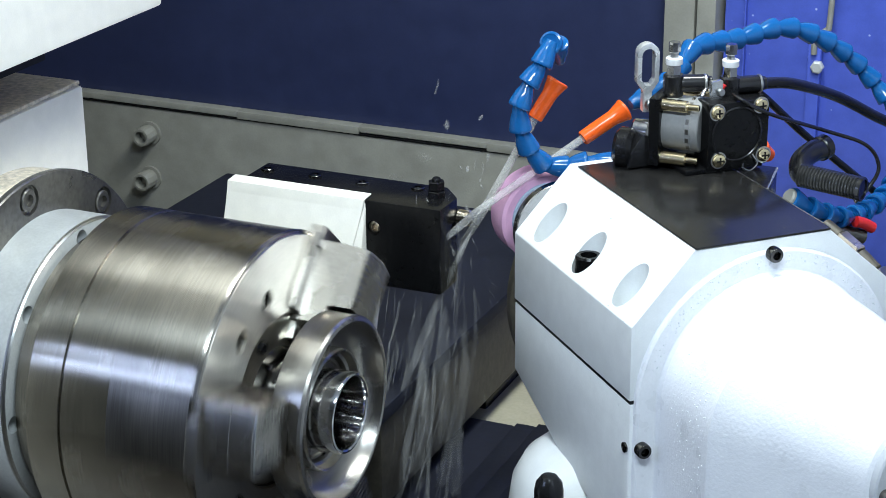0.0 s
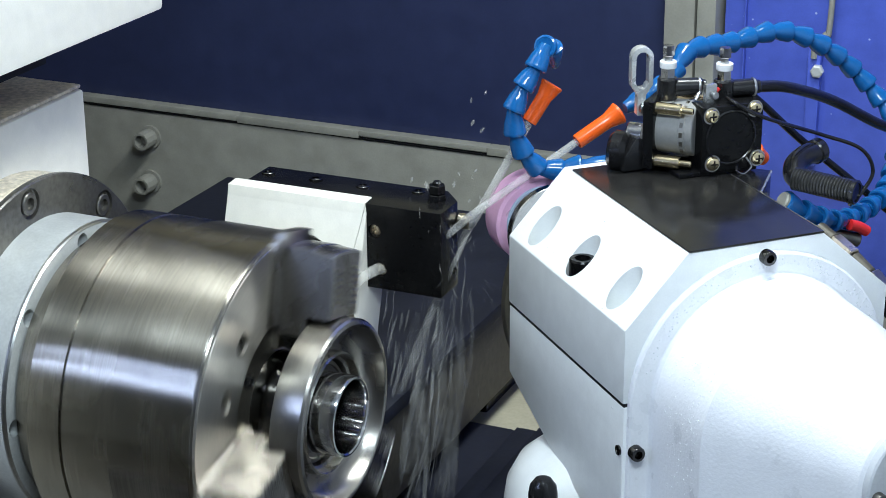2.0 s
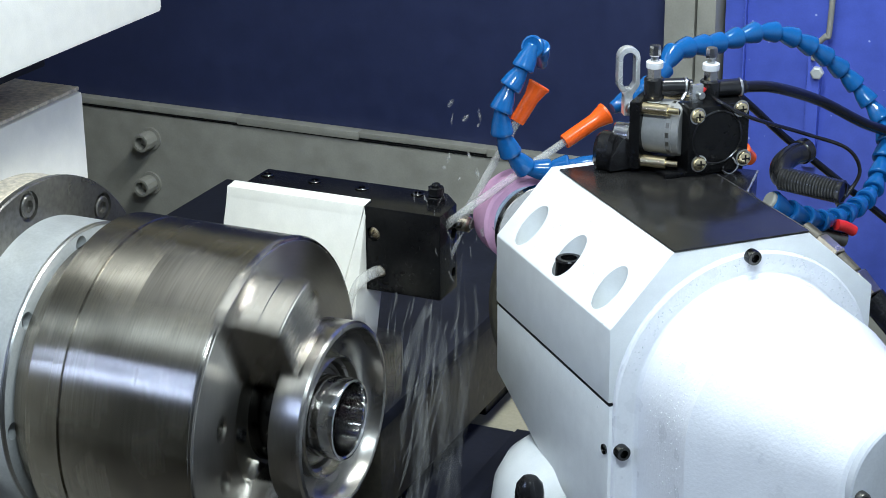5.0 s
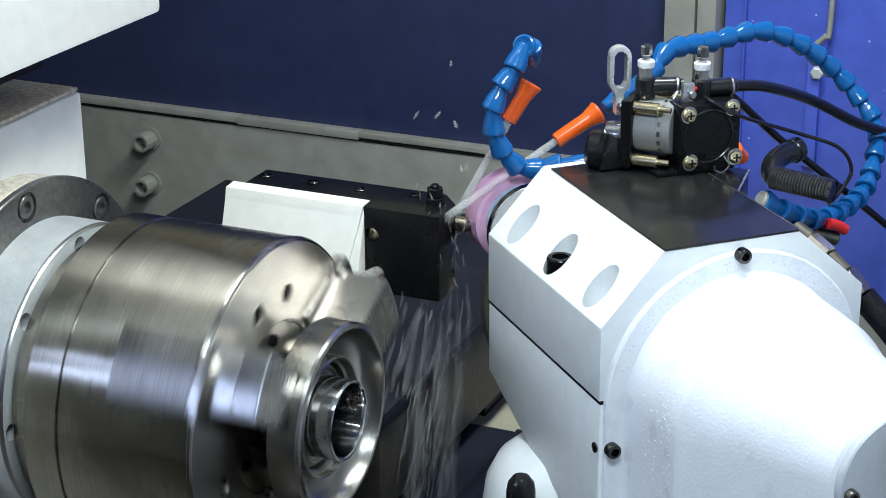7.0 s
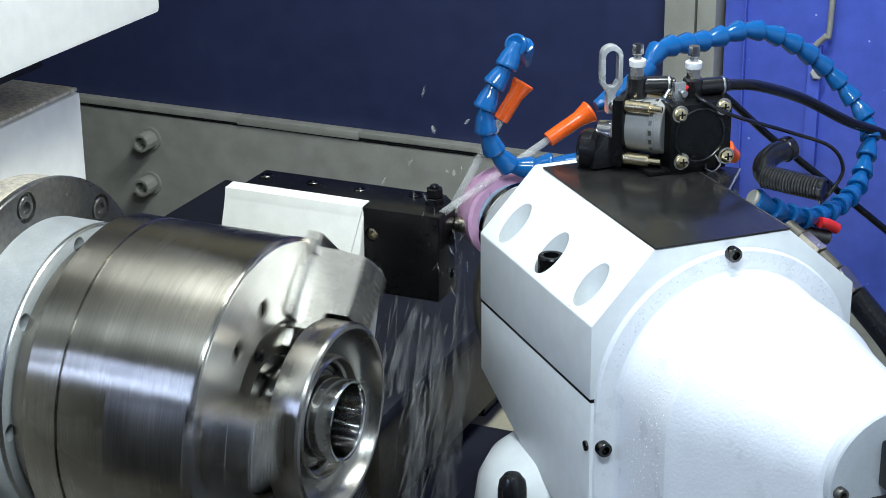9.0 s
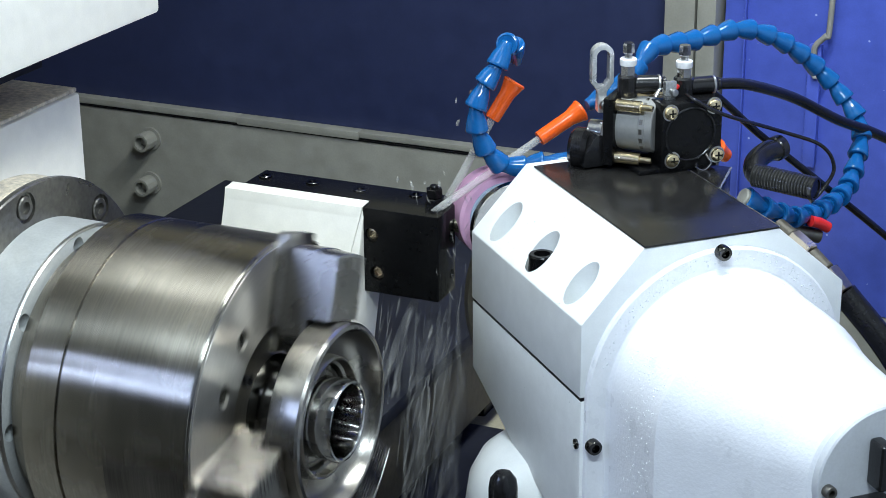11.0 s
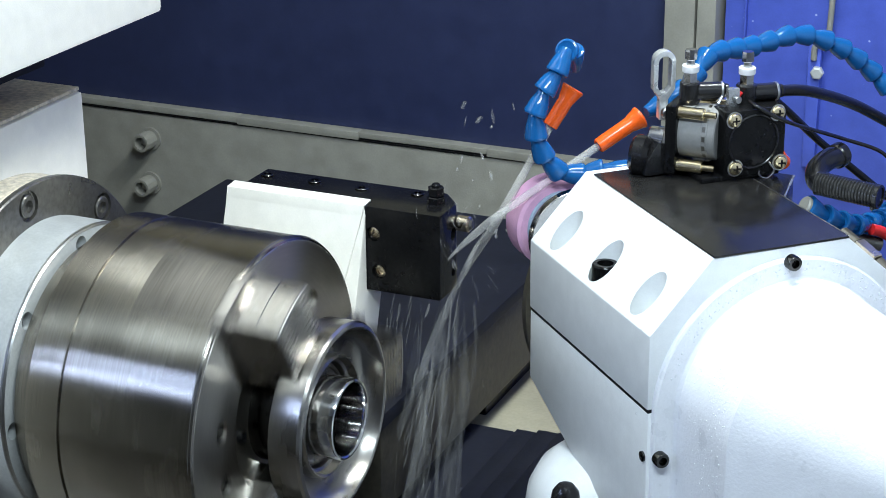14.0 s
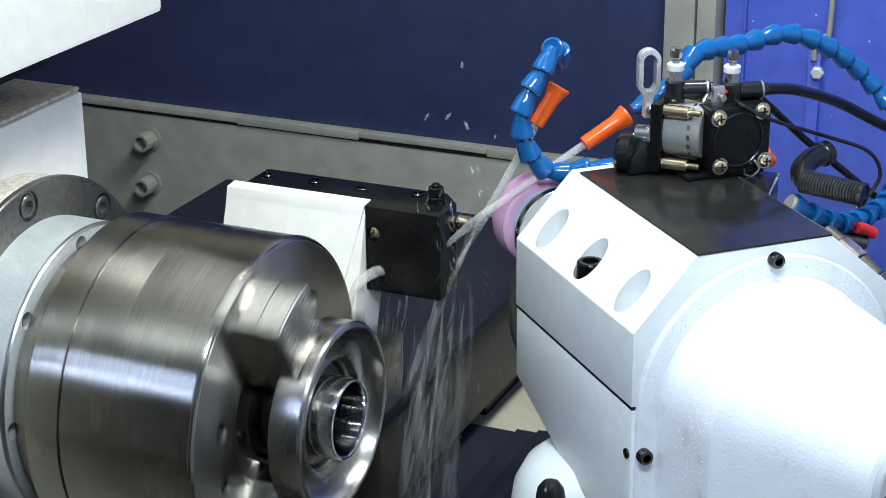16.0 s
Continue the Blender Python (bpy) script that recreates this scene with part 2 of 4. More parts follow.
JET = water_material("coolant_jet", 0.52, (0.5, 0.5, 0.5), 0.2, 0.05, 0.75)
VEIL = water_material("coolant_veil", 0.24, (2.4, 2.4, 0.35), 1.2, 0.42, 0.80)
FALL = water_material("falling_coolant", 0.40, (1.8, 1.8, 0.30), 0.7, 0.50, 0.78)
STREAM = water_material("coolant_stream", 0.23, (1.6, 1.6, 0.35), 0.5, 0.42, 0.75)
DROP = water_material("coolant_drop", 0.5, (1, 1, 1))


def speckle(m, amount=0.82, size=70.0, colour=(0.55, 0.62, 0.85)):
    """Dried spray: small pale spots over a painted surface."""
    nt = m.node_tree
    b = nt.nodes["Principled BSDF"]
    base = b.inputs["Base Color"].links[0].from_socket
    tc = nt.nodes.new("ShaderNodeTexCoord")
    v = nt.nodes.new("ShaderNodeTexVoronoi")
    v.inputs["Scale"].default_value = size
    r = nt.nodes.new("ShaderNodeMapRange")
    r.inputs["From Min"].default_value, r.inputs["From Max"].default_value = 0.10, 0.05
    n = nt.nodes.new("ShaderNodeTexNoise")
    n.inputs["Scale"].default_value = size / 2.5
    k = nt.nodes.new("ShaderNodeMath")
    k.operation, k.inputs[1].default_value = "GREATER_THAN", 0.55
    k2 = nt.nodes.new("ShaderNodeMath")
    k2.operation = "MULTIPLY"
    k3 = nt.nodes.new("ShaderNodeMath")
    k3.operation, k3.inputs[1].default_value = "MULTIPLY", amount
    mix = nt.nodes.new("ShaderNodeMix")
    mix.data_type = "RGBA"
    mix.inputs[7].default_value = (*colour, 1)
    nt.links.new(tc.outputs["Object"], v.inputs["Vector"])
    nt.links.new(tc.outputs["Object"], n.inputs["Vector"])
    nt.links.new(v.outputs["Distance"], r.inputs["Value"])
    nt.links.new(n.outputs["Fac"], k.inputs[0])
    nt.links.new(r.outputs[0], k2.inputs[0])
    nt.links.new(k.outputs[0], k2.inputs[1])
    nt.links.new(k2.outputs[0], k3.inputs[0])
    nt.links.new(k3.outputs[0], mix.inputs[0])
    nt.links.new(base, mix.inputs[6])
    nt.links.new(mix.outputs[2], b.inputs["Base Color"])


speckle(BRIGHTBLUE)
speckle(WETBLACK, 0.5, 160.0, (0.30, 0.28, 0.24))


def cut(ob, cutters):
    """Takes the cutters' shapes out of a mesh for good."""
    for bm in cutters:
        me = bpy.data.meshes.new("cutter")
        bmesh.ops.recalc_face_normals(bm, faces=bm.faces)
        bm.to_mesh(me)
        bm.free()
        tool = new("cutter", me)
        mod = ob.modifiers.new("cut", "BOOLEAN")
        mod.operation, mod.solver, mod.object = "DIFFERENCE", "EXACT", tool
        bpy.context.view_layer.update()
        made = bpy.data.meshes.new_from_object(ob.evaluated_get(bpy.context.evaluated_depsgraph_get()))
        ob.modifiers.remove(mod)
        old = ob.data
        ob.data = made
        bpy.data.objects.remove(tool)
        bpy.data.meshes.remove(old)
    ob.data.polygons.foreach_set("use_smooth", [True] * len(ob.data.polygons))
    ob.data.set_sharp_from_angle(angle=radians(30))
    return ob


def structure(name, bm, material, label, smooth=30):
    ob = part(name, bm, material, None, label, smooth)
    return tagged(ob, "", name.split("_")[0], kind="structure")


AX = Matrix.Rotation(radians(90), 4, "Y")          # turns a lathe's axis onto x
AY = Matrix.Rotation(radians(-90), 4, "X")         # and onto y


def polar(x, r, degrees):
    """A point at a clockwise angle from the top, as seen from the face of the chuck."""
    return Vector((x, r * math.sin(radians(degrees)), r * math.cos(radians(degrees))))


# ---- the enclosure ----
structure("wall_back", box((-1.4, 0.70, -0.9), (-0.006, 0.75, -0.0555), 0.001), GREYPAINT, "grey painted steel lower back wall with dried splashes")
structure("wall_upper", box((-1.4, 0.712, -0.0525), (-0.006, 0.75, 0.40), 0.0), BLUE, "dark blue painted upper back wall panel")
# added out of view: gives the top of the chuck a warm reflection
structure("wall_top", box((-1.4, 0.712, 0.4005), (-0.006, 0.75, 0.95), 0.0), BEIGE, "unseen beige sheet added high up for warm reflections on the chuck")
structure("trim_ledge", box((-1.4, 0.698, -0.0520), (-0.48, 0.712, -0.0450), 0.0012), GREYPAINT, "grey folded edge strip along the back wall")
for a, b, low, out in ((-0.48, -0.335, -0.0535, 0.697), (-0.335, -0.19, -0.0512, 0.698), (-0.19, -0.006, -0.0535, 0.697)):
    structure("trim_ledge", box((a, out, low), (b, 0.712, -0.0450), 0.0012), GREYPAINT, "grey folded edge strip along the back wall")
structure("trim_gasket", box((-1.4, 0.6985, -0.0545), (-0.006, 0.702, -0.0525), 0.0006), RUBBER, "thin black rubber seal under the edge strip")
structure("post_left", box((-0.006, 0.690, -0.9), (0.0245, 0.75, 0.95), 0.003), GREYPAINT, "grey painted door post with a folded edge")
structure("post_right", box((0.0275, 0.684, -0.9), (0.0465, 0.75, 0.95), 0.003), GREYPAINT, "grey painted door stop beside the post")
structure("post_groove", box((0.0240, 0.705, -0.9), (0.0280, 0.75, 0.95), 0.0), RUBBER, "dark seal in the groove of the door post")
# added low behind the head, so that the steel mirrors grey, not blue
structure("wall_kick", box((0.050, 0.700, -0.9), (0.9, 0.74, -0.1655), 0.001), GREYPAINT, "grey panel added under the blue door to keep blue out of reflections")
structure("door_blue", box((0.050, 0.700, -0.165), (0.9, 0.74, 0.95), 0.004), BRIGHTBLUE, "bright blue painted sheet steel door with white spots")
structure("door_fold", box((0.0705, 0.694, -0.165), (0.0725, 0.701, 0.95), 0.0008), BRIGHTBLUE, "narrow fold along the blue door sheet")
# unseen floor; its brown is set for what the chuck's underside mirrors
structure("floor", box((-1.4, -1.8, -0.55), (0.9, 0.75, -0.50), 0.0), FLOORTONE, "unseen brown floor, toned for the reflections low on the chuck")
# unseen walls and ceiling, added to close the box and feed the reflections
structure("wall_left", box((-1.45, -1.8, -0.5), (-1.4, 0.75, 0.95), 0.0), GREYPAINT, "grey painted side wall")
structure("wall_right", box((0.9, -1.8, -0.5), (0.95, 0.75, 0.95), 0.0), SATIN, "pale grey painted side wall")
structure("wall_front", box((-1.45, -1.85, -0.5), (0.95, -1.8, 0.95), 0.0), GREYPAINT, "grey painted front wall")
structure("ceiling", box((-1.45, -1.85, 0.95), (0.95, 0.75, 1.0), 0.0), SATIN, "pale grey painted sheet ceiling")


def wall_stud(at):
    """A painted hexagonal spacer on a washer, with a hole in its end."""
    st = thing("hex_stud", "grey painted hexagonal steel stud on the back wall", "stud", "studs on the back wall", Matrix.Translation(at))
    m = Matrix.Rotation(radians(90), 4, "X")
    part("washer", lathe([(0, -0.004), (0.013, -0.004), (0.013, 0.003), (0, 0.003)], m, 24, False), GREYPAINT, st)
    part("hexagon", lathe([(0.004, 0.003), (0.0098, 0.003), (0.0105, 0.006), (0.0105, 0.020), (0.0098, 0.0225), (0.0072, 0.0225), (0.0066, 0.008), (0, 0.008)], m, 12, False), GREYPAINT, st, smooth=25)
    part("screw_end", lathe([(0, 0.008), (0.0045, 0.008), (0.0045, 0.0135), (0, 0.0140)], m, 16, False), GREYPAINT, st)
    return st


STUD_AT = [(-0.591, 0.70, -0.0830), (-0.594, 0.70, -0.1350)]
stud = wall_stud(STUD_AT[0])
copy_thing(stud, Matrix.Translation(STUD_AT[1]))

latch = thing("door_latch", "bent dark steel latch bar screwed to the blue door", "latch")
part("bar", box((0.1335, 0.690, -0.02), (0.1455, 0.699, 0.098), 0.0015), BRIGHTBLUE, latch)
part("rod", tube([(0.1395, 0.688, 0.085), (0.1405, 0.687, 0.098), (0.149, 0.687, 0.108), (0.1525, 0.687, 0.116), (0.1540, 0.687, 0.20), (0.1540, 0.687, 0.32)], 0.0028, 12), GREYPAINT, latch)
part("bolt", lathe([(0, 0), (0.0062, 0), (0.0062, 0.005), (0.0045, 0.006), (0, 0.006)], Matrix.Translation((0.1435, 0.690, 0.073)) @ Matrix.Rotation(radians(90), 4, "X"), 6, False), GREYSTEEL, latch, "small steel bolt", smooth=0)

# ---- the bed behind and below ----
slide = thing("cross_slide", "dark navy painted cross slide behind the chuck", "slide")
part("top_cover", box((-0.395, 0.10, -0.062), (-0.026, 0.525, -0.050), 0.002), DARK, slide)
part("end_cover", box((-0.393, 0.11, -0.134), (-0.030, 0.520, -0.062), 0.002), BRONZE, slide, "dull brown-grey end plate")
part("foot", box((-0.38, 0.345, -0.50), (-0.045, 0.50, -0.134), 0.002), RUBBER, slide)
base = thing("machine_base", "beige painted machine base under the slide", "base")
part("casting", box((-0.20, 0.325, -0.50), (0.14, 0.69, -0.160), 0.006), BEIGE, base)
part("gutter_edge", box((-0.20, 0.318, -0.50), (0.14, 0.325, -0.172), 0.002), BEIGE, base)
cover = thing("way_cover", "dark navy bellows cover over the slideways", "bellows")
part("sheet", box((-0.7, -0.06, -0.50), (-0.004, 0.316, -0.152), 0.004), DARK, cover)
for i in range(16):
    x = -0.004 + i * 0.017
    part("fold", prism([(x, -0.50), (x, -0.1505), (x + 0.0085, -0.1503), (x + 0.017, -0.1505), (x + 0.017, -0.50)], -0.06, 0.316 + 0.0035 * min(i, 6) + 0.002 * (i % 2), "y", 0.0003), DARK, cover)

# ---- the work head ----
column = thing("headstock_cover", "white painted headstock cover with a wet grey top", "cover")
part("body", box((-1.41, -0.24, -0.52), (-0.262, 0.105, 0.1665), 0.003), CREAM, column)
part("top_sheet", box((-1.41, -0.24, 0.1672), (-0.2635, 0.1035, 0.1702), 0.001), STIPPLE, column, "brown-grey wet top sheet")
upper = thing("upper_cover", "white painted overhanging cover above the chuck", "cover")
part("body", box((-1.41, -0.30, 0.2274), (-0.2, 0.1213, 0.96), 0.004), CREAM, upper)
# a solid dark box paints the shade in the recess below the cover
part("inner_lip", box((-1.41, 0.03, 0.185), (-0.285, 0.095, 0.2274), 0.002), DARK, upper, "dark box that stands for the shade under the cover")

housing = thing("spindle_housing", "round wet steel spindle nose with recessed screws", "spindle housing")
part("drum", lathe([(0.03, -0.33), (0.1305, -0.33), (0.1305, -0.2425), (0.129, -0.240), (0.03, -0.240)], AX, 96), STIPPLE, housing)
nose_ring = part("face_ring", lathe([(0.03, -0.2395), (0.1285, -0.2395), (0.1325, -0.2385), (0.1325, -0.2345), (0.1315, -0.2335), (0.03, -0.2335)], AX, 96), WETSTEEL, housing, "dark ground steel face ring")
cut(nose_ring, [rod(polar(-0.2300, 0.1190, -4 + 45 * k), polar(-0.237, 0.1190, -4 + 45 * k), 0.0108, n=28) for k in range(8)])
for k in range(8):
    part("cap_screw", lathe([(0, 0), (0.0080, 0), (0.0080, 0.0040), (0.0072, 0.0048), (0.0044, 0.0048), (0.0041, 0.0018), (0, 0.0016)], Matrix.Translation(polar(-0.238, 0.1190, -4 + 45 * k)) @ AX, 24, False), WETSTEEL, housing, "wet socket head cap screw")

ADAPTER = thing("chuck_adapter", "light grey round chuck adapter plate with bolt holes", "adapter plate")
plate = part("plate", lathe([(0.03, -0.236), (0.1040, -0.236), (0.1045, -0.2355), (0.1045, -0.1985), (0.1028, -0.1968), (0.03, -0.1968)], AX, 96), GREYSTEEL, ADAPTER)
cut(plate, [rod(polar(-0.185, 0.0952, -2 + 45 * k), polar(-0.2150, 0.0952, -2 + 45 * k), 0.0060, n=20) for k in range(8)])
part("edge_ring", lathe([(0.1028, -0.1976), (0.1044, -0.1980), (0.1048, -0.1992), (0.1032, -0.1965)], AX, 96), BRIGHTSTEEL, ADAPTER, "bright turned edge")
for k in range(8):
    part("bolt", lathe([(0, 0), (0.0056, 0), (0.0056, 0.004), (0, 0.004)], Matrix.Translation(polar(-0.2145, 0.0952, -2 + 45 * k)) @ AX, 16, False), BLACK, ADAPTER, "black sunk bolt")

# ---- the chuck ----
chuck = thing("chuck", "large turned steel three-jaw chuck, spinning, wet", "chuck")
body = part("body", lathe([(0.058, -0.120), (0.058, -0.1955), (0.0935, -0.1955), (0.0960, -0.1940), (0.0998, -0.1800), (0.1110, -0.1748), (0.1145, -0.1725), (0.1145, -0.1488),
                           (0.1130, -0.1483), (0.1130, -0.1470), (0.1145, -0.1464), (0.1145, -0.0535), (0.1138, -0.0525), (0.058, -0.0525)], AX, 128), STEEL, chuck)
slots = []
for k in range(3):
    slot = box((-0.075, -0.0175, 0.05), (-0.045, 0.0175, 0.1075), 0.0)
    bmesh.ops.transform(slot, matrix=Matrix.Rotation(radians(-(65.5 + 120 * k)), 4, "X"), verts=slot.verts)
    slots.append(slot)
holes = [rod(polar(-0.045, 0.0775, 120 * k + a), polar(-0.080, 0.0775, 120 * k + a), 0.0066, n=20) for k in range(3) for a in (-14.5, 14.5)]
cut(body, slots + holes)
face = part("face", lathe([(0.0585, -0.0524), (0.1128, -0.0524), (0.1125, -0.0508), (0.1115, -0.0500), (0.0600, -0.0500), (0.0585, -0.0512)], AX, 128), FACESTEEL, chuck, "turned front face with drilled holes")
slots = []
for k in range(3):
    slot = box((-0.075, -0.0175, 0.05), (-0.045, 0.0175, 0.1075), 0.0)
    bmesh.ops.transform(slot, matrix=Matrix.Rotation(radians(-(65.5 + 120 * k)), 4, "X"), verts=slot.verts)
    slots.append(slot)
cut(face, slots + [rod(polar(-0.045, 0.0775, 120 * k + a), polar(-0.062, 0.0775, 120 * k + a), 0.0066, n=20) for k in range(3) for a in (-14.5, 14.5)])
part("bore_floor", lathe([(0.0, -0.066), (0.0584, -0.066), (0.0584, -0.0548), (0.0570, -0.0540), (0.0, -0.0540)], AX, 96, False), DISCSTEEL, chuck, "polished recessed disc inside the face")
part("face_rim", lathe([(0.1116, -0.0503), (0.1147, -0.0526), (0.1149, -0.0536), (0.1138, -0.0510)], AX, 128), STEEL, chuck, "bright front edge strip")
for k in range(3):
    turn = Matrix.Rotation(radians(-(65.5 + 120 * k)), 4, "X")
    # a darker plate stands for the flat here and its dim reflection
    arc = [radians(-12.5 + 25 * q / 12) for q in range(13)]
    patch = prism([(0.1148 * math.sin(w), 0.1148 * math.cos(w)) for w in arc] + [(0.1136 * math.sin(w), 0.1136 * math.cos(w)) for w in reversed(arc)], -0.1125, -0.0545, "x")
    part("guard_plate", patch, FLATSTEEL, chuck, "thin darker plate standing for the dim milled flat behind the jaw").matrix_local = turn
    holder = part("master_jaw", box((-0.074, -0.0172, 0.052), (-0.0485, 0.0172, 0.1070), 0.0012), JAWSTEEL, chuck, "sliding master jaw in its slot")
    holder.matrix_local = turn
    part("jaw_foot", box((-0.0550, -0.0140, 0.0390), (-0.0488, 0.0140, 0.0582), 0.0012), FACESTEEL, holder, "ground inner end of the jaw")
    part("jaw_base", box((-0.0535, -0.0290, 0.0560), (-0.0462, 0.0215, 0.1125), 0.0012), JAWSTEEL, holder, "proud base plate under the top jaw")
    part("jaw_heel", box((-0.0535, -0.0250, 0.1030), (-0.0440, 0.0120, 0.1185), 0.0015), JAWSTEEL, holder)
    # the top jaw: a block that reaches in behind the ring, with its outer end turned round
    half = 0.0205
    bm = bmesh.new()
    rows = []
    for x, r0, r1, tip in ((-0.0462, 0.0385, 0.1110, 0.006), (-0.0272, 0.0385, 0.1110, 0.006), (-0.0268, 0.0645, 0.1105, 0.0205), (-0.0118, 0.0645, 0.1092, 0.0205), (-0.0105, 0.0650, 0.1078, 0.0205)):
        row = [(x, -tip, r0), (x, -half, r0 + (0.013 if tip < half else 0.0004))]
        for q in range(13):
            y = -half + 2 * half * q / 12
            row.append((x, y, math.sqrt(r1 * r1 - y * y)))
        row += [(x, half, r0 + (0.013 if tip < half else 0.0004)), (x, tip, r0)]
        rows.append([bm.verts.new(v) for v in row])
    for a, b in zip(rows, rows[1:]):
        for q in range(len(a)):
            bm.faces.new((a[q], a[(q + 1) % len(a)], b[(q + 1) % len(b)], b[q]))
    bm.faces.new(rows[0])
    bm.faces.new(rows[-1])
    bmesh.ops.recalc_face_normals(bm, faces=bm.faces)
    jaw = part("top_jaw", bm, JAWSTEEL, chuck, "hardened top jaw with a turned outer end")
    jaw.matrix_local = turn
    cut(jaw, [rod((-0.002, 0, r), (-0.030, 0, r), 0.0062, n=20) for r in (0.078, 0.096)])
    for i in range(8):
        r = 0.0705 + 0.0044 * i
        for lo, hi in ((-0.0200, -0.0070), (0.0070, 0.0200)):
            part("turned_ridge", box((-0.0112, lo, r), (-0.01030, hi, r + 0.0030), 0.0003), JAWSTEEL, jaw)
    # a strip of brighter steel along the jaw's outer front edge
    part("outer_edge", prism([(math.sqrt(0.1088 ** 2 - y * y), y) for y in (-0.0200, -0.010, 0.0, 0.010, 0.0200)] + [(math.sqrt(0.1072 ** 2 - y * y), y) for y in (0.0200, 0.010, 0.0, -0.010, -0.0200)], -0.0120, -0.0102, "z"), BRIGHTSTEEL, jaw, "bright front edge strip", smooth=0).matrix_local = Matrix(((0, 0, 1, 0), (0, 1, 0, 0), (1, 0, 0, 0), (0, 0, 0, 1)))
    for r in (0.078, 0.096):
        part("jaw_screw", lathe([(0, 0), (0.0056, 0), (0.0056, 0.006), (0.005, 0.0068), (0.003, 0.0068), (0.0028, 0.003), (0, 0.003)], Matrix.Translation((-0.0285, 0, r)) @ AX, 18, False), BLACK, jaw, "black sunk jaw screw")
    part("disc_bolt", lathe([(0, 0), (0.0042, 0), (0.0042, 0.0028), (0.0036, 0.0034), (0.0022, 0.0034), (0.0020, 0.0012), (0, 0.0012)], Matrix.Translation(polar(-0.0539, 0.048, 120 * k + 2)) @ AX, 20, False), BLACK, chuck, "black bolt in the recessed disc")

ring = thing("workpiece", "bright machined steel flanged ring clamped in the chuck", "workpiece")
part("flange", lathe([(0.0280, -0.0260), (0.0600, -0.0260), (0.0640, -0.0245), (0.0648, -0.0230), (0.0648, -0.0040), (0.0636, -0.0022), (0.0612, -0.0015), (0.0602, -0.0024), (0.0594, -0.0060), (0.0580, -0.0100), (0.0555, -0.0135),
                      (0.0520, -0.0158), (0.0480, -0.0172), (0.0445, -0.0180), (0.0420, -0.0182), (0.0413, -0.0115), (0.0402, -0.0100), (0.0392, -0.0106), (0.0380, -0.0165), (0.0362, -0.0176), (0.0357, -0.0225), (0.0340, -0.0240), (0.0280, -0.0240)], AX, 128), RINGSTEEL, ring)
part("hub", lathe([(0.0240, -0.0590), (0.0276, -0.0590), (0.0276, -0.0215), (0.0274, 0.0006), (0.0268, 0.0018), (0.0256, 0.0021), (0.0246, 0.0012), (0.0240, -0.0010)], AX, 96), BORESTEEL, ring, "polished central sleeve with an open bore")
# a black disc paints the dark depth of the bore
part("bore_end", lathe([(0, -0.0588), (0.0239, -0.0588), (0.0239, -0.0560), (0, -0.0560)], AX, 48, False), BLACK, ring, "black disc that stands for the shaded depth of the bore")
part("inner_step", lathe([(0.0278, -0.0238), (0.0338, -0.0238), (0.0345, -0.0215), (0.0338, -0.0200), (0.0318, -0.0198), (0.0310, -0.0212), (0.0278, -0.0216)], AX, 96), RINGSTEEL, ring)
part("rear_hub", lathe([(0.0280, -0.0592), (0.0365, -0.0592), (0.0365, -0.0300), (0.0350, -0.0262), (0.0280, -0.0262)], AX, 64), DARKSTEEL, ring, "dark polished rear hub behind the flange")

# ---- the dresser ----
dresser = thing("dresser_block", "black oxide steel dresser block with screws and a stud", "dresser block")
block = part("body", prism([(-0.158, 0.14), (0.005, 0.14), (0.005, 0.1700), (-0.010, 0.188), (-0.158, 0.188)], 0.031, 0.0952, "z", 0.0012), BLACK, dresser)
cut(block, [rod((x, 0.13, z), (x, 0.150, z), 0.0055, n=20) for x, z in ((-0.0475, 0.0745), (-0.0435, 0.0460))] + [ rod((0.02, 0.1635, 0.074), (-0.006, 0.1635, 0.074), 0.0045, n=20),
            rod((0.02, 0.1635, 0.045), (-0.006, 0.1635, 0.045), 0.0035, n=16)])
for x, z in ((-0.0475, 0.0745), (-0.0435, 0.0460)):
    part("front_screw", lathe([(0, 0), (0.0048, 0), (0.0048, 0.006), (0.003, 0.0065), (0.0026, 0.003), (0, 0.003)], along((x, 0.149, z), (x, 0.1, z)), 18, False), BRASSY, dresser, "sunk steel screw")
part("set_screw", lathe([(0, 0), (0.004, 0), (0.004, 0.004), (0.002, 0.0045), (0.002, 0.002), (0, 0.002)], along((-0.004, 0.1635, 0.074), (0.1, 0.1635, 0.074)), 16, False), BRIGHTSTEEL, dresser, "bright set screw")
for x, y in ((-0.1505, 0.1735), (-0.1110, 0.1740), (-0.0715, 0.1725), (-0.0290, 0.1775)):
    part("top_screw", lathe([(0, 0), (0.0050, 0), (0.0050, 0.0008), (0.0046, 0.0012), (0.0026, 0.0012), (0.0024, 0.0002), (0, 0.0002)], Matrix.Translation((x, y, 0.0952)), 20, False), DARKSTEEL, dresser, "flush socket screw")
stud_at = Matrix.Translation((-0.0095, 0.1665, 0.0950))
part("stud", lathe([(0, 0), (0.0032, 0), (0.0032, 0.0135), (0.0026, 0.0145), (0, 0.0145)], stud_at, 16, False), BLACK, dresser)
part("lock_nut", lathe([(0, 0), (0.0068, 0), (0.0068, 0.0045), (0.0062, 0.005), (0, 0.005)], stud_at, 6, False), BLACK, dresser, smooth=0)
part("top_nut", lathe([(0, 0.006), (0.0062, 0.006), (0.0062, 0.0115), (0.0055, 0.012), (0, 0.012)], stud_at, 6, False), BLACK, dresser, smooth=0)
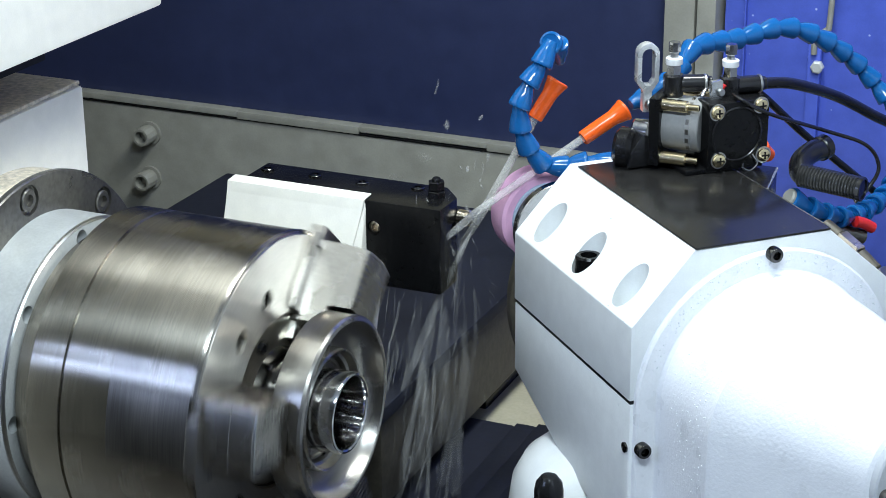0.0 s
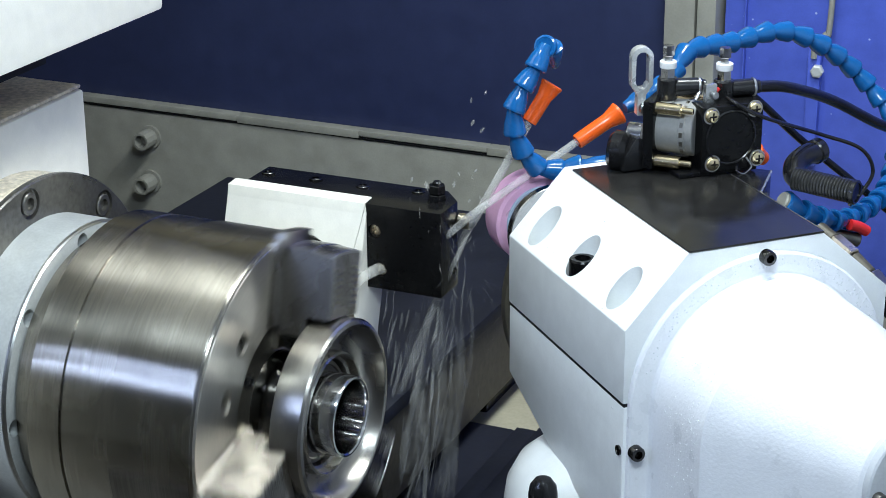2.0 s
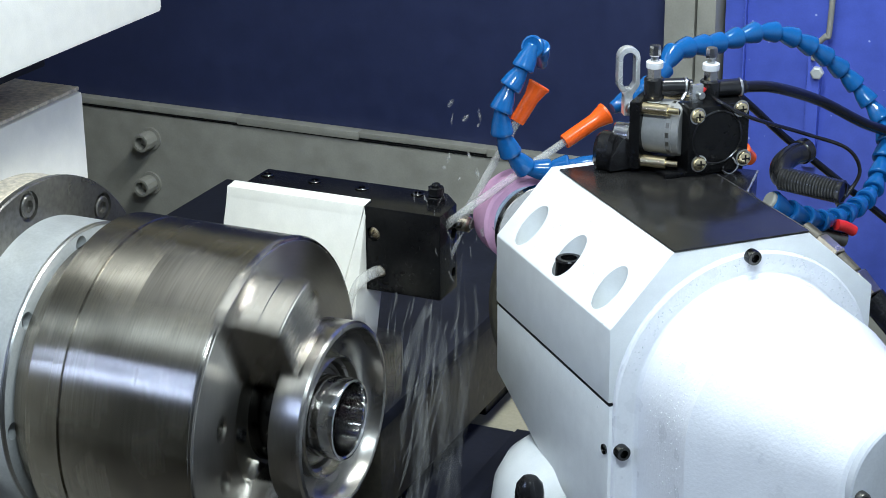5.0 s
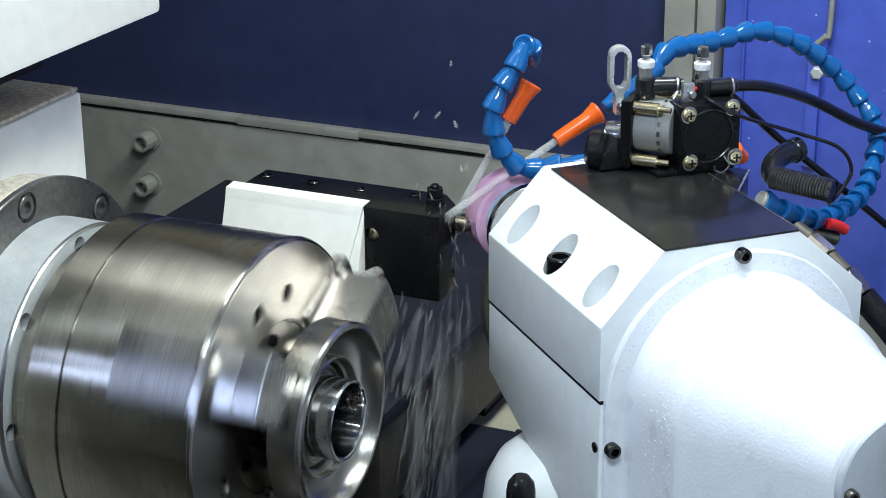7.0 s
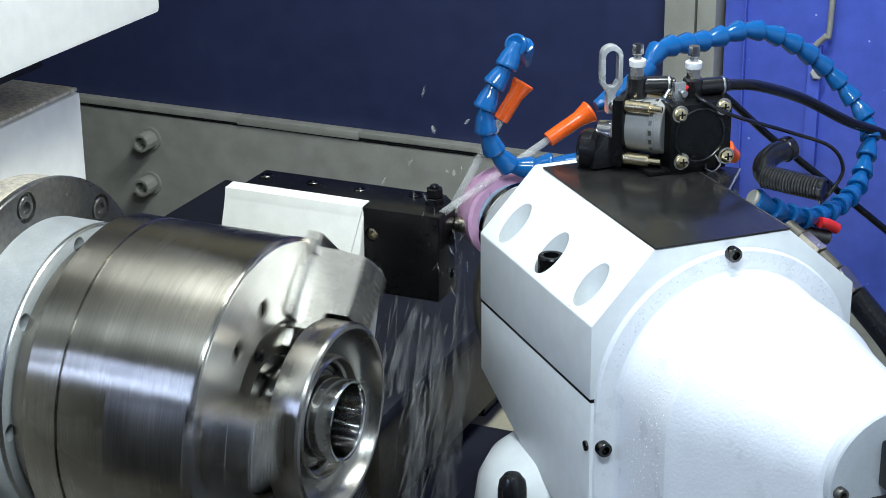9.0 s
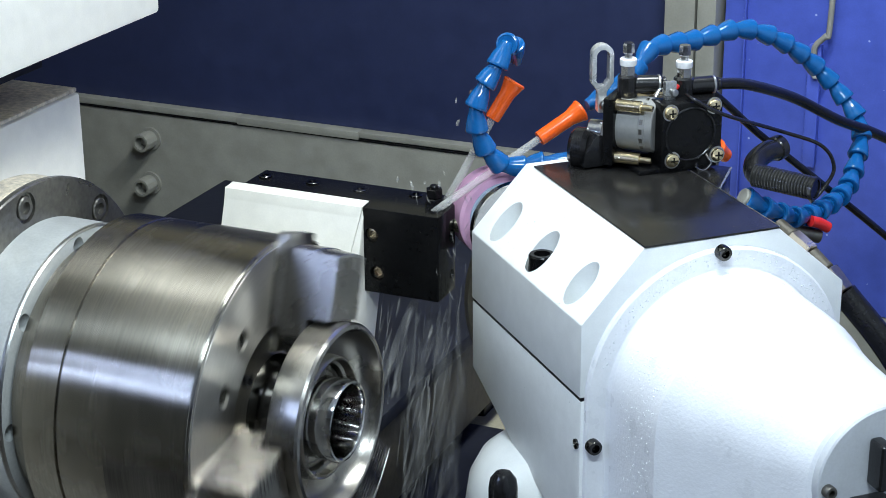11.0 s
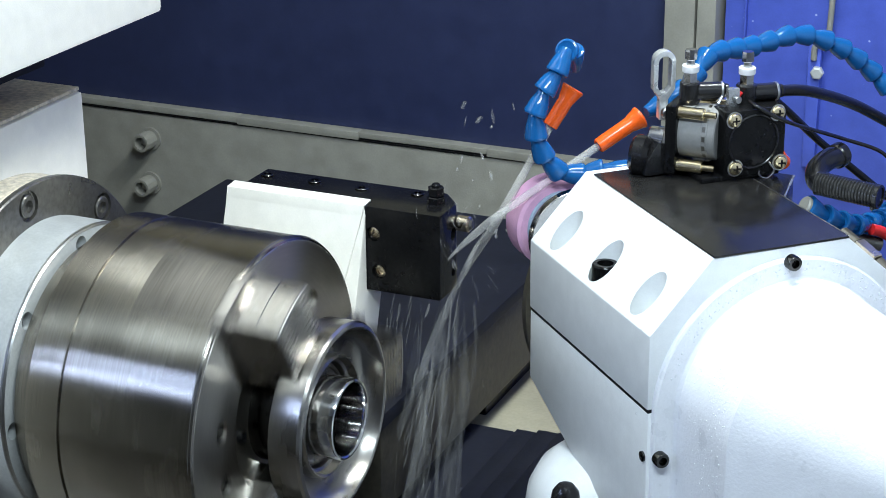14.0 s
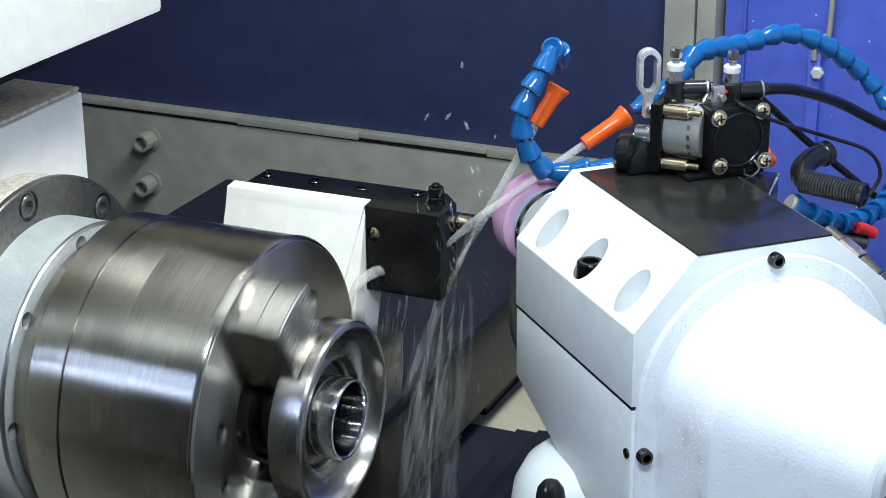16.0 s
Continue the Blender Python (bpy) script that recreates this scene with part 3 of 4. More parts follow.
part("diamond_holder", rod((0.0045, 0.172, 0.0800), (0.0150, 0.172, 0.0800), 0.0060, 0.0012), BRASSY, dresser, "bright rod that holds the diamond")
part("diamond_tip", lathe([(0, 0), (0.0045, 0), (0.0030, 0.0018), (0, 0.0020)], along((0.0148, 0.172, 0.0800), (1, 0.172, 0.0800)), 16, False), WETSTEEL, dresser)

bracket = thing("dresser_bracket", "white painted bracket that carries the dresser block", "bracket")
shell = part("shell", prism([(0.1390, 0.0300), (0.1390, -0.060), (0.0990, -0.060), (0.1140, 0.0200), (0.1370, 0.0880), (0.1386, 0.0958), (0.1500, 0.0970), (0.1500, 0.0954), (0.1394, 0.0954)], -0.1650, -0.0530, "x", 0.0005), CREAM, bracket)
for v in shell.data.vertices:
    if v.co.x > -0.1:
        v.co.x -= 0.17 * (0.0968 - v.co.z)
part("cheek", prism([(0.1392, 0.0945), (0.1392, 0.0308), (0.1660, 0.0306), (0.1380, -0.060), (0.1015, -0.060), (0.1180, 0.0200), (0.1382, 0.0890)], -0.0800, -0.0525, "x", 0.0010), CREAM, bracket)
part("foot", box((-0.16, 0.1395, -0.060), (-0.085, 0.187, 0.0305), 0.001), CREAM, bracket)

# ---- the wheel head; its own axes: x along its front, y back along its spindle ----
head = thing("wheel_head", "white painted cast wheel head with a rounded motor hood", "wheel head")
cap = part("upper_casting", prism([(0, -0.0494), (0, 0), (0.0410, 0.0447), (0.1367, 0.0447), (0.1865, 0.0016), (0.1865, -0.0494)], 0, 0.1803, "y", 0.0009), WHITE, head)
cut(cap, [rod((0.0138, y, 0.08), (0.0138, y, -0.012), 0.0112, n=40) for y in (0.1511, 0.0902, 0.0302)])
part("lower_casting", prism([(0.0, -0.0522), (0.1803, -0.0522), (0.1803, -0.1030), (0.1036, -0.1319), (0.0560, -0.1461), (0.0100, -0.1600), (0.0, -0.30)], 0.0006, 0.186, "x", 0.0009), WHITE, head)
part("joint", box((0.0011, 0.0011, -0.0530), (0.1845, 0.1785, -0.0490), 0.0), RUBBER, head, "dark joint between the castings")
part("hole_screw", lathe([(0, -0.0070), (0.0090, -0.0070), (0.0090, 0.0175), (0.0082, 0.0186), (0.0054, 0.0186), (0.0050, 0.011), (0, 0.011)], Matrix.Translation((0.0134, 0.0900, -0.0050)), 24, False), BLACK, head, "black socket head cap screw sunk in a hole")
stain = random.Random(3)
for y, r0 in ((0.1511, 0.0075), (0.0302, 0.0050)):
    bm = bmesh.new()
    rim = [bm.verts.new((0.0165 + r0 * w * math.cos(a), y + 0.0015 + r0 * w * math.sin(a), -0.0117)) for a, w in ((2 * math.pi * k / 14, stain.uniform(0.45, 1.0)) for k in range(14))]
    bm.faces.new(rim)
    bmesh.ops.solidify(bm, geom=list(bm.faces), thickness=0.0004)
    part("residue", bm, BRONZE, head, "brown wet residue in a hole", smooth=0)
part("top_plate", box((0.0418, -0.0005, 0.0449), (0.1365, 0.1690, 0.0463), 0.0006), WETBLACK, head, "wet black steel top plate")
part("plate_edge", rod((0.1367, 0.0005, 0.0461), (0.1367, 0.1180, 0.0461), 0.00045, 0.0001, 8), BRIGHTSTEEL, head, "thin bright line along the edge of the top plate")
part("rear_ring", lathe([(0.03, 0.1805), (0.094, 0.1805), (0.0965, 0.182), (0.0965, 0.189), (0.094, 0.191), (0.03, 0.191)], Matrix.Translation((0.0944, 0, -0.055)) @ AY, 96), BRONZE, head, "brown stained steel rear ring")
part("base_dome", lathe([(0, -0.128), (0.018, -0.1285), (0.038, -0.134), (0.0505, -0.145), (0.0580, -0.160), (0.0615, -0.185), (0.0615, -0.30), (0, -0.30)], Matrix.Translation((0.030, 0.105, 0)), 64, False), WHITE, head, "white rounded swivel base")
part("knob", lathe([(0, -0.1425), (0.0055, -0.1445), (0.0088, -0.1490), (0.0098, -0.1550), (0.0098, -0.1700), (0.0115, -0.1720), (0.0115, -0.26), (0, -0.26)], Matrix.Translation((-0.0262, 0.0600, 0.0193)), 32, False), BLACKPLASTIC, head, "glossy black domed knob")


def arch(y, r, cx=0.0944, cz=-0.053, low=-0.30, n=28):
    pts = [(cx - r, y, low)] + [(cx - r * math.cos(math.pi * k / n), y, cz + r * math.sin(math.pi * k / n)) for k in range(n + 1)] + [(cx + r, y, low)]
    return pts


def loft(sections):
    bm = bmesh.new()
    rows = [[bm.verts.new(p) for p in s] for s in sections]
    for a, b in zip(rows, rows[1:]):
        for k in range(len(a)):
            j = (k + 1) % len(a)
            bm.faces.new((a[k], a[j], b[j], b[k]))
    bm.faces.new(rows[0])
    bm.faces.new(rows[-1])
    return bm


part("hood_flange", loft([arch(0.0, 0.0915), arch(-0.0032, 0.0915), arch(-0.0042, 0.0902)]), CAST, head, "rough cast flange of the hood")
part("motor_hood", loft([arch(-0.004, 0.0795), arch(-0.0048, 0.0782), arch(-0.0075, 0.0770), arch(-0.014, 0.0764), arch(-0.030, 0.0760), arch(-0.050, 0.0755), arch(-0.0640, 0.0748),
                         arch(-0.0665, 0.0735, 0.0950, -0.0525), arch(-0.082, 0.0665, 0.0975, -0.0512), arch(-0.105, 0.0580, 0.1025, -0.0488), arch(-0.135, 0.0500, 0.1085, -0.0465), arch(-0.158, 0.0455, 0.1122, -0.045), arch(-0.1605, 0.0435, 0.1125, -0.045)]), CAST, head, "rounded white cast motor hood", smooth=17)
part("end_cap", lathe([(0, 0.1600), (0.0440, 0.1600), (0.0440, 0.1652), (0.0430, 0.1662), (0, 0.1662)], Matrix.Translation((0.1125, 0, -0.045)) @ Matrix.Rotation(radians(90), 4, "X"), 72, False), SATIN, head, "round pale grey end cover")
for x, z in ((0.0932, 0.0370), (0.0070, -0.0812), (0.1794, -0.0812)):
    cap_screw(head, (x, -0.0040, z), (0, -1, 0), 0.0049, 0.0058, DARKSTEEL)
part("set_screw", lathe([(0, 0), (0.0034, 0), (0.0034, 0.0012), (0.0018, 0.0014), (0.0016, 0.0006), (0, 0.0006)], along((0.0006, 0.0048, -0.0830), (-1, 0.0048, -0.0830)), 16, False), DARKSTEEL, head, "small dark set screw")
for a in (182, 302, 62):
    cap_screw(head, (0.1125 + 0.0375 * math.cos(radians(a)), -0.1658, -0.045 + 0.0375 * math.sin(radians(a))), (0, -1, 0), 0.0040, 0.0052, WETSTEEL)
part("grip", box((0.1000, -0.1800, -0.047), (0.1085, -0.1658, -0.018), 0.0030, seg=3), BLACKPLASTIC, head, "black plastic grip on the end cover")
part("lug", box((0.0880, -0.1790, -0.066), (0.1120, -0.1658, -0.053), 0.0028, seg=3), BLACKPLASTIC, head, "black plastic lug on the end cover")

wheel = thing("grinding_wheel", "pink abrasive grinding wheel on a bright arbor, wet", "grinding wheel")
WC = Matrix.Translation((0.0345, 0, -0.0025)) @ AY
part("abrasive", lathe([(0.012, 0.2055), (0.0305, 0.2055), (0.0330, 0.2070), (0.0330, 0.2270), (0.0318, 0.2285), (0.012, 0.2285)], WC, 64), PINK, wheel)
part("label_ring", lathe([(0.012, 0.2032), (0.0250, 0.2032), (0.0257, 0.2038), (0.0257, 0.2056), (0.012, 0.2056)], WC, 64), PAPER, wheel, "pale blue-grey paper ring")
part("flange", lathe([(0.0, 0.180), (0.0330, 0.180), (0.0335, 0.1808), (0.0330, 0.1870), (0.0300, 0.1900), (0.0292, 0.1915), (0.0280, 0.1960), (0.0245, 0.1970), (0.0235, 0.2020), (0.0222, 0.2033), (0.0, 0.2033)], WC, 64, False), CHROME, wheel, "bright steel clamping flange")
part("arbor_nut", lathe([(0, 0.2285), (0.009, 0.2285), (0.009, 0.236), (0.008, 0.237), (0, 0.237)], WC, 6, False), BLACK, wheel, smooth=0)

# ---- the air cylinder on the wheel head ----
XW = Vector((0.7071, -0.7071, 0))                  # the cylinder's own axis
P1 = Vector((0.1235, 0.1325, 0.0755))
P0 = P1 - XW * 0.0310
cyl = thing("air_cylinder", "small air cylinder with black end plates and brass screws", "air cylinder")
part("base_plate", box((0.0990, 0.1210, 0.0464), (0.158, 0.168, 0.0500), 0.0008), BLACK, cyl)
part("mount_block", prism([(0.1376, 0.0800), (0.1675, 0.1172), (0.1376, 0.1475)], 0.0120, 0.0455, "z", 0.0006), BLACK, cyl, "black mounting block beside the top plate")
# the highlight along the block's upper edge, laid on as a zinc rod
part("worn_edge", rod((0.1385, 0.0806, 0.0453), (0.1668, 0.1160, 0.0453), 0.0008, 0.0002, 10), ZINC, cyl, "thin bright rod drawn as the highlight on the block's edge")
part("front_plate", box((0.1145, 0.1200, 0.0485), (0.1605, 0.1390, 0.0945), 0.0010), BLACK, cyl)
part("recess_rim", lathe([(0.0178, 0.0), (0.0190, 0.0), (0.0193, 0.0008), (0.0182, 0.0013), (0.0176, 0.0008)], Matrix.Translation((0.1360, 0.1200, 0.0722)) @ Matrix.Rotation(radians(90), 4, "X"), 48), BLACKPLASTIC, cyl, "round rim on the end plate")
for x, z in ((0.1206, 0.0889), (0.1535, 0.0905), (0.1229, 0.0551), (0.1572, 0.0551)):
    bm = lathe([(0, 0), (0.0050, 0), (0.0050, 0.0010), (0.0042, 0.0024), (0.0020, 0.0032), (0, 0.0033)], Matrix.Translation((x, 0.1200, z)) @ Matrix.Rotation(radians(90), 4, "X"), 24, False)
    ob = part("brass_screw", bm, BRASS, cyl, "brass cross-slot screw")
    part("washer", lathe([(0.0044, 0), (0.0058, 0), (0.0058, 0.0007), (0.0044, 0.0007)], Matrix.Translation((x, 0.1200, z)) @ Matrix.Rotation(radians(90), 4, "X"), 24), BRIGHTSTEEL, ob)
    part("cross_slot", box((x - 0.0026, 0.1165, z - 0.0005), (x + 0.0026, 0.1172, z + 0.0005), 0.0), BLACK, ob)
    part("cross_slot", box((x - 0.0005, 0.11645, z - 0.0026), (x + 0.0005, 0.11715, z + 0.0026), 0.0), BLACK, ob)
part("barrel", rod(P0, P1 - XW * 0.0045, 0.0188, 0.0008, 48), FROST, cyl, "frosted translucent barrel")
band = part("band", rod(P1 - XW * 0.0140, P1 - XW * 0.0095, 0.0192, 0.0003, 48), FROST, cyl, "label band with dark windows")
SIDE = XW.cross(Vector((0, 0, 1)))
for k in range(18):
    a = 2 * math.pi * k / 18
    out = SIDE * math.cos(a) + Vector((0, 0, 1)) * math.sin(a)
    q = P1 - XW * 0.01175 + out * 0.0192
    bm = bmesh.new()
    bmesh.ops.create_cube(bm, size=1)
    t = out.cross(XW)
    m = Matrix((( *(XW * 0.0022),), (*(t * 0.0036),), (*(out * 0.0003),))).transposed().to_4x4()
    bmesh.ops.transform(bm, matrix=Matrix.Translation(q) @ m, verts=bm.verts)
    part("window", bm, WETSTEEL, band, smooth=0)
for s, z in ((1, 0.0165), (1, -0.0205), (-1, 0.0165), (-1, -0.0205)):
    q = Vector((0, 0, z)) + SIDE * s * 0.0165
    part("tie_rod", rod(P0 + q + XW * 0.002, P1 + q - XW * 0.004, 0.0022, 0.0003, 16), BRASS, cyl)
    part("rod_sleeve", rod(P0 + q + XW * 0.001, P0 + q + XW * 0.0190, 0.0042, 0.0005, 20), BRASS, cyl, "brass sleeve on the tie rod")
ends = Matrix.Translation(P0) @ Matrix.Rotation(radians(-45), 4, "Z")
bm = box((-0.0065, -0.0225, -0.0255), (0.0012, 0.0225, 0.0215), 0.001)
bmesh.ops.transform(bm, matrix=ends, verts=bm.verts)
part("rear_plate", bm, BLACK, cyl)
LOW = Vector((0, 0, -0.0085)) + XW.cross(Vector((0, 0, 1))) * 0.004
part("nose_washer", rod(P0 + LOW - XW * 0.0095, P0 + LOW - XW * 0.0062, 0.0145, 0.0006, 36), WETSTEEL, cyl, "steel collar")
part("nose", rod(P0 + LOW - XW * 0.0225, P0 + LOW - XW * 0.0090, 0.0092, 0.0014, 32, hole=0.0050), CHROME, cyl, "bright chromed nose")
bm = box((-0.0345, -0.018, -0.0290), (-0.0100, 0.010, -0.0190), 0.004, seg=3)
bmesh.ops.transform(bm, matrix=ends, verts=bm.verts)
part("cam_block", bm, BLACKPLASTIC, cyl, "black rounded cam under the nose")
part("cam_wedge", prism([(0.0690, 0.0475), (0.0700, 0.0585), (0.0790, 0.0705), (0.0900, 0.0680), (0.0985, 0.0600), (0.0985, 0.0475)], 0.146, 0.160, "y", 0.0015), BLACKPLASTIC, cyl, "black wedge-shaped cam")
part("hook", tube([(0.1480, 0.1192, 0.0570), (0.1520, 0.1185, 0.0500), (0.1470, 0.1180, 0.0455), (0.1415, 0.1180, 0.0475), (0.1405, 0.1180, 0.0520)], 0.0009, 10, 8), CHROME, cyl, "small bent steel wire hook")
part("cam_disc", rod(P0 + Vector((-0.0330, 0.010, -0.0170)), P0 + Vector((-0.0235, 0.001, -0.0170)), 0.0140, 0.003, 36), RUBBER, cyl, "black round cam disc")

# slotted bracket that stands on the rear plate
sl = thing("slotted_lever", "zinc plated lever with a long slot, standing upright", "lever")
SL = Matrix.Translation((0.0902, 0.1650, 0.0930))
outer = [(0.0078 * math.cos(math.pi * k / 10), 0.0285 + 0.0078 * math.sin(math.pi * k / 10)) for k in range(11)] + [(-0.0078, 0.0095), (-0.0030, 0.0025), (-0.0030, -0.012), (0.0030, -0.012), (0.0030, 0.0025), (0.0078, 0.0095)]
lever = part("lever", prism(outer, -0.0040, 0.0040, "y", 0.0008), LEVER, sl)
inner = [(0.0046 * math.cos(math.pi * k / 10), 0.0280 + 0.0046 * math.sin(math.pi * k / 10)) for k in range(11)] + [(-0.0046, 0.0110), (-0.0018, 0.0070), (0.0018, 0.0070), (0.0046, 0.0110)]
cut(lever, [prism(inner, -0.01, 0.01, "y")])
lever.matrix_local = SL @ Matrix.Rotation(radians(-11), 4, "Z")
part("screw", rod((0.0905, 0.1600, 0.0870), (0.0905, 0.1560, 0.0870), 0.0042, 0.0006), BRIGHTSTEEL, sl)


def flow_valve(at, arm):
    """An air flow control valve: knob, white collar, nut, black body with a push-in arm."""
    v = thing("flow_valve", "black air flow valve with white collar and silver knob", "valve", "flow valves on the air cylinder")
    m = Matrix.Translation(at)
    part("knob", lathe([(0, 0.0305), (0.0038, 0.0305), (0.0042, 0.0310), (0.0042, 0.0362), (0.0038, 0.0376), (0, 0.0376)], m, 8, False), CHROME, v, "knurled silver knob", smooth=0)
    part("stem", lathe([(0, 0.024), (0.0026, 0.024), (0.0026, 0.031), (0, 0.031)], m, 16, False), BRIGHTSTEEL, v)
    part("collar", lathe([(0, 0.0222), (0.0056, 0.0222), (0.0058, 0.0228), (0.0058, 0.0264), (0.0052, 0.0270), (0, 0.0270)], m, 28, False), NYLON, v, "white plastic collar")
    part("nut", lathe([(0, 0.0150), (0.0052, 0.0150), (0.0052, 0.0222), (0, 0.0222)], m, 6, False), CHROME, v, "silver hexagon nut", smooth=0)
    part("body", lathe([(0, 0.0), (0.0062, 0.0), (0.0070, 0.001), (0.0070, 0.0142), (0.0062, 0.0152), (0, 0.0152)], m, 28, False), BLACKPLASTIC, v)
    part("seat", lathe([(0, -0.003), (0.0056, -0.003), (0.0056, 0.0), (0, 0.0)], m, 24, False), NYLON, v, "white sealing ring")
    a = Vector(at) + Vector((0, 0, 0.0085))
    d = Vector(arm).normalized()
    part("arm", rod(a + d * 0.004, a + d * 0.0235, 0.0060, 0.0008, 28), BLACKPLASTIC, v)
    part("release_ring", rod(a + d * 0.0205, a + d * 0.0222, 0.0064, 0.0003, 28), BRIGHTSTEEL, v, "silver release ring")
    part("socket", rod(a + d * 0.0235, a + d * 0.0262, 0.0046, 0.0005, 20), BLACKPLASTIC, v)
    return v


valves = [flow_valve((0.1028, 0.1500, 0.0945), (0.95, -0.30, 0.0)), flow_valve((0.1404, 0.1400, 0.0915), (0.95, -0.12, 0.0))]
clip = thing("wire_clip", "small bent zinc clip with a red wire end", "clip")
part("strap", tube([(0.118, 0.138, 0.0955), (0.1225, 0.139, 0.1010), (0.1265, 0.137, 0.0985), (0.1245, 0.135, 0.0950), (0.128, 0.134, 0.0945)], 0.0013, 8), ZINC, clip)
part("plate", box((0.1215, 0.1300, 0.0944), (0.1300, 0.1345, 0.1075), 0.0008), ZINC, clip)
part("screw", rod((0.1275, 0.1300, 0.1000), (0.1275, 0.1270, 0.1000), 0.0026, 0.0004, 16), BRIGHTSTEEL, clip)
part("red_end", rod((0.1300, 0.1335, 0.1000), (0.1330, 0.1330, 0.1035), 0.0013, 0.0003, 12), RED, clip, "red wire end")


def hose(name, label, category, pts, r, material):
    h = thing(name, label, category)
    part("tube", tube(pts, r, 14, 10), material, h)
    return h


hoses = [
    hose("air_hose", "black rubber air hose curving away from the valve", "hose", [(0.1640, 0.1372, 0.1000), (0.1968, 0.150, 0.0923), (0.2530, 0.180, 0.0683), (0.3062, 0.200, 0.0392), (0.3552, 0.220, 0.0163), (0.4279, 0.250, -0.0251), (0.52, 0.29, -0.10)], 0.0040, RUBBER),
    hose("cable", "thin black shiny cable looping behind the cylinder", "cable", [(0.1366, 0.128, 0.0976), (0.1382, 0.117, 0.0958), (0.1605, 0.117, 0.0837), (0.2265, 0.150, 0.0544), (0.2602, 0.150, 0.0397), (0.2721, 0.150, 0.0210), (0.2629, 0.150, 0.0049), (0.2539, 0.150, -0.0026)], 0.0014, BLACKPLASTIC),
    hose("air_hose", "straight black air hose running down behind the head", "hose", [(0.1420, 0.144, 0.1010), (0.1678, 0.150, 0.0902), (0.2202, 0.170, 0.0472), (0.2769, 0.180, 0.0022), (0.3483, 0.200, -0.0541), (0.4097, 0.220, -0.1046), (0.47, 0.24, -0.16)], 0.0028, RUBBER),
]
conduit = thing("corrugated_conduit", "black corrugated cable conduit with a bent elbow", "conduit")
part("elbow", tube([(0.2237, 0.150, 0.0417), (0.2115, 0.145, 0.0421), (0.1994, 0.138, 0.0391), (0.1941, 0.130, 0.0347), (0.1962, 0.124, 0.0321)], 0.0078, 20, 8), BLACKPLASTIC, conduit)
part("elbow_rim", rod((0.2203, 0.149, 0.0419), (0.2276, 0.152, 0.0427), 0.0090, 0.001, 28), BLACKPLASTIC, conduit)
C0, C1 = Vector((0.1912, 0.125, 0.0341)), Vector((0.2165, 0.0876, 0.0326))
line = [C0.lerp(C1, k / 120) for k in range(121)]
part("corrugation", tube(line, lambda u: 0.0080 if u > 0.97 else 0.0078 + 0.0007 * math.sin(u * 2 * math.pi * 20), 24, 0), WORN, conduit)
# a black disc paints the shade inside the conduit's mouth
part("opening", rod(C1 - (C1 - C0) * 0.001, C1 + (C1 - C0) * 0.012, 0.0064, 0.0002, 24), RUBBER, conduit, "dark disc that stands for the shade in the open end")
part("lip", rod(C1 - (C1 - C0) * 0.05, C1 + (C1 - C0) * 0.03, 0.0086, 0.0006, 28, hole=0.0066), BLACKPLASTIC, conduit)

union = thing("brass_union", "brass hose fittings stepping down to a dark hose", "hose fitting")
U = [Vector((0.1905, 0.090, 0.0090)), Vector((0.1945, 0.076, 0.0040)), Vector((0.1985, 0.058, -0.0020)), Vector((0.2030, 0.044, -0.0100)), Vector((0.2085, 0.031, -0.0220)), Vector((0.2290, 0.005, -0.0560)), Vector((0.26, -0.03, -0.12))]
for i, (r, mat, n) in enumerate(((0.0056, BRONZE, 24), (0.0068, BRASSY, 6), (0.0056, BRONZE, 24), (0.0078, BRASSY, 6))):
    part("fitting", rod(U[i], U[i + 1], r, 0.0008, n), mat, union, smooth=25)
part("hose_end", tube(U[4:], 0.0090, 18, 8), RUBBER, union, "black rubber hose end")
valve = thing("ball_valve", "small valve with a red plastic handle", "valve")
part("body", rod((0.2380, 0.146, -0.0210), (0.2580, 0.140, -0.0265), 0.0052, 0.0008), WETSTEEL, valve)
part("handle", tube([(0.2475, 0.138, -0.0125), (0.2550, 0.138, -0.0150), (0.2625, 0.138, -0.0195)], 0.0042, 14, 6), RED, valve, "red plastic handle")


def jointed_hose(label, pts, pitch=0.0166):
    """A modular coolant hose: one flared segment after another along a line."""
    h = thing("coolant_hose", label, "coolant hose")
    fine = spline(pts, 24)
    stops, walked, last = [fine[0]], 0.0, fine[0]
    for q in fine[1:]:
        walked += (q - last).length
        last = q
        if walked >= pitch:
            stops.append(q)
            walked = 0.0
    prof = [(0.0, -0.0018), (0.0038, -0.0016), (0.0046, 0.0), (0.0049, 0.0022), (0.0056, 0.0044), (0.0066, 0.0070), (0.0073, 0.0100), (0.0077, 0.0130), (0.0081, 0.0146), (0.0082, 0.0158), (0.0078, 0.0168), (0.0066, 0.0172), (0.0052, 0.0166), (0.0, 0.0164)]
    first = None
    for a, b in zip(stops, stops[1:]):
        m = along(b, a)
        if first is None:
            first = part("segment", lathe(prof, None, 24, False), HOSEBLUE, h)
            first.matrix_local = m
        else:
            again(first, h, m)
    return h


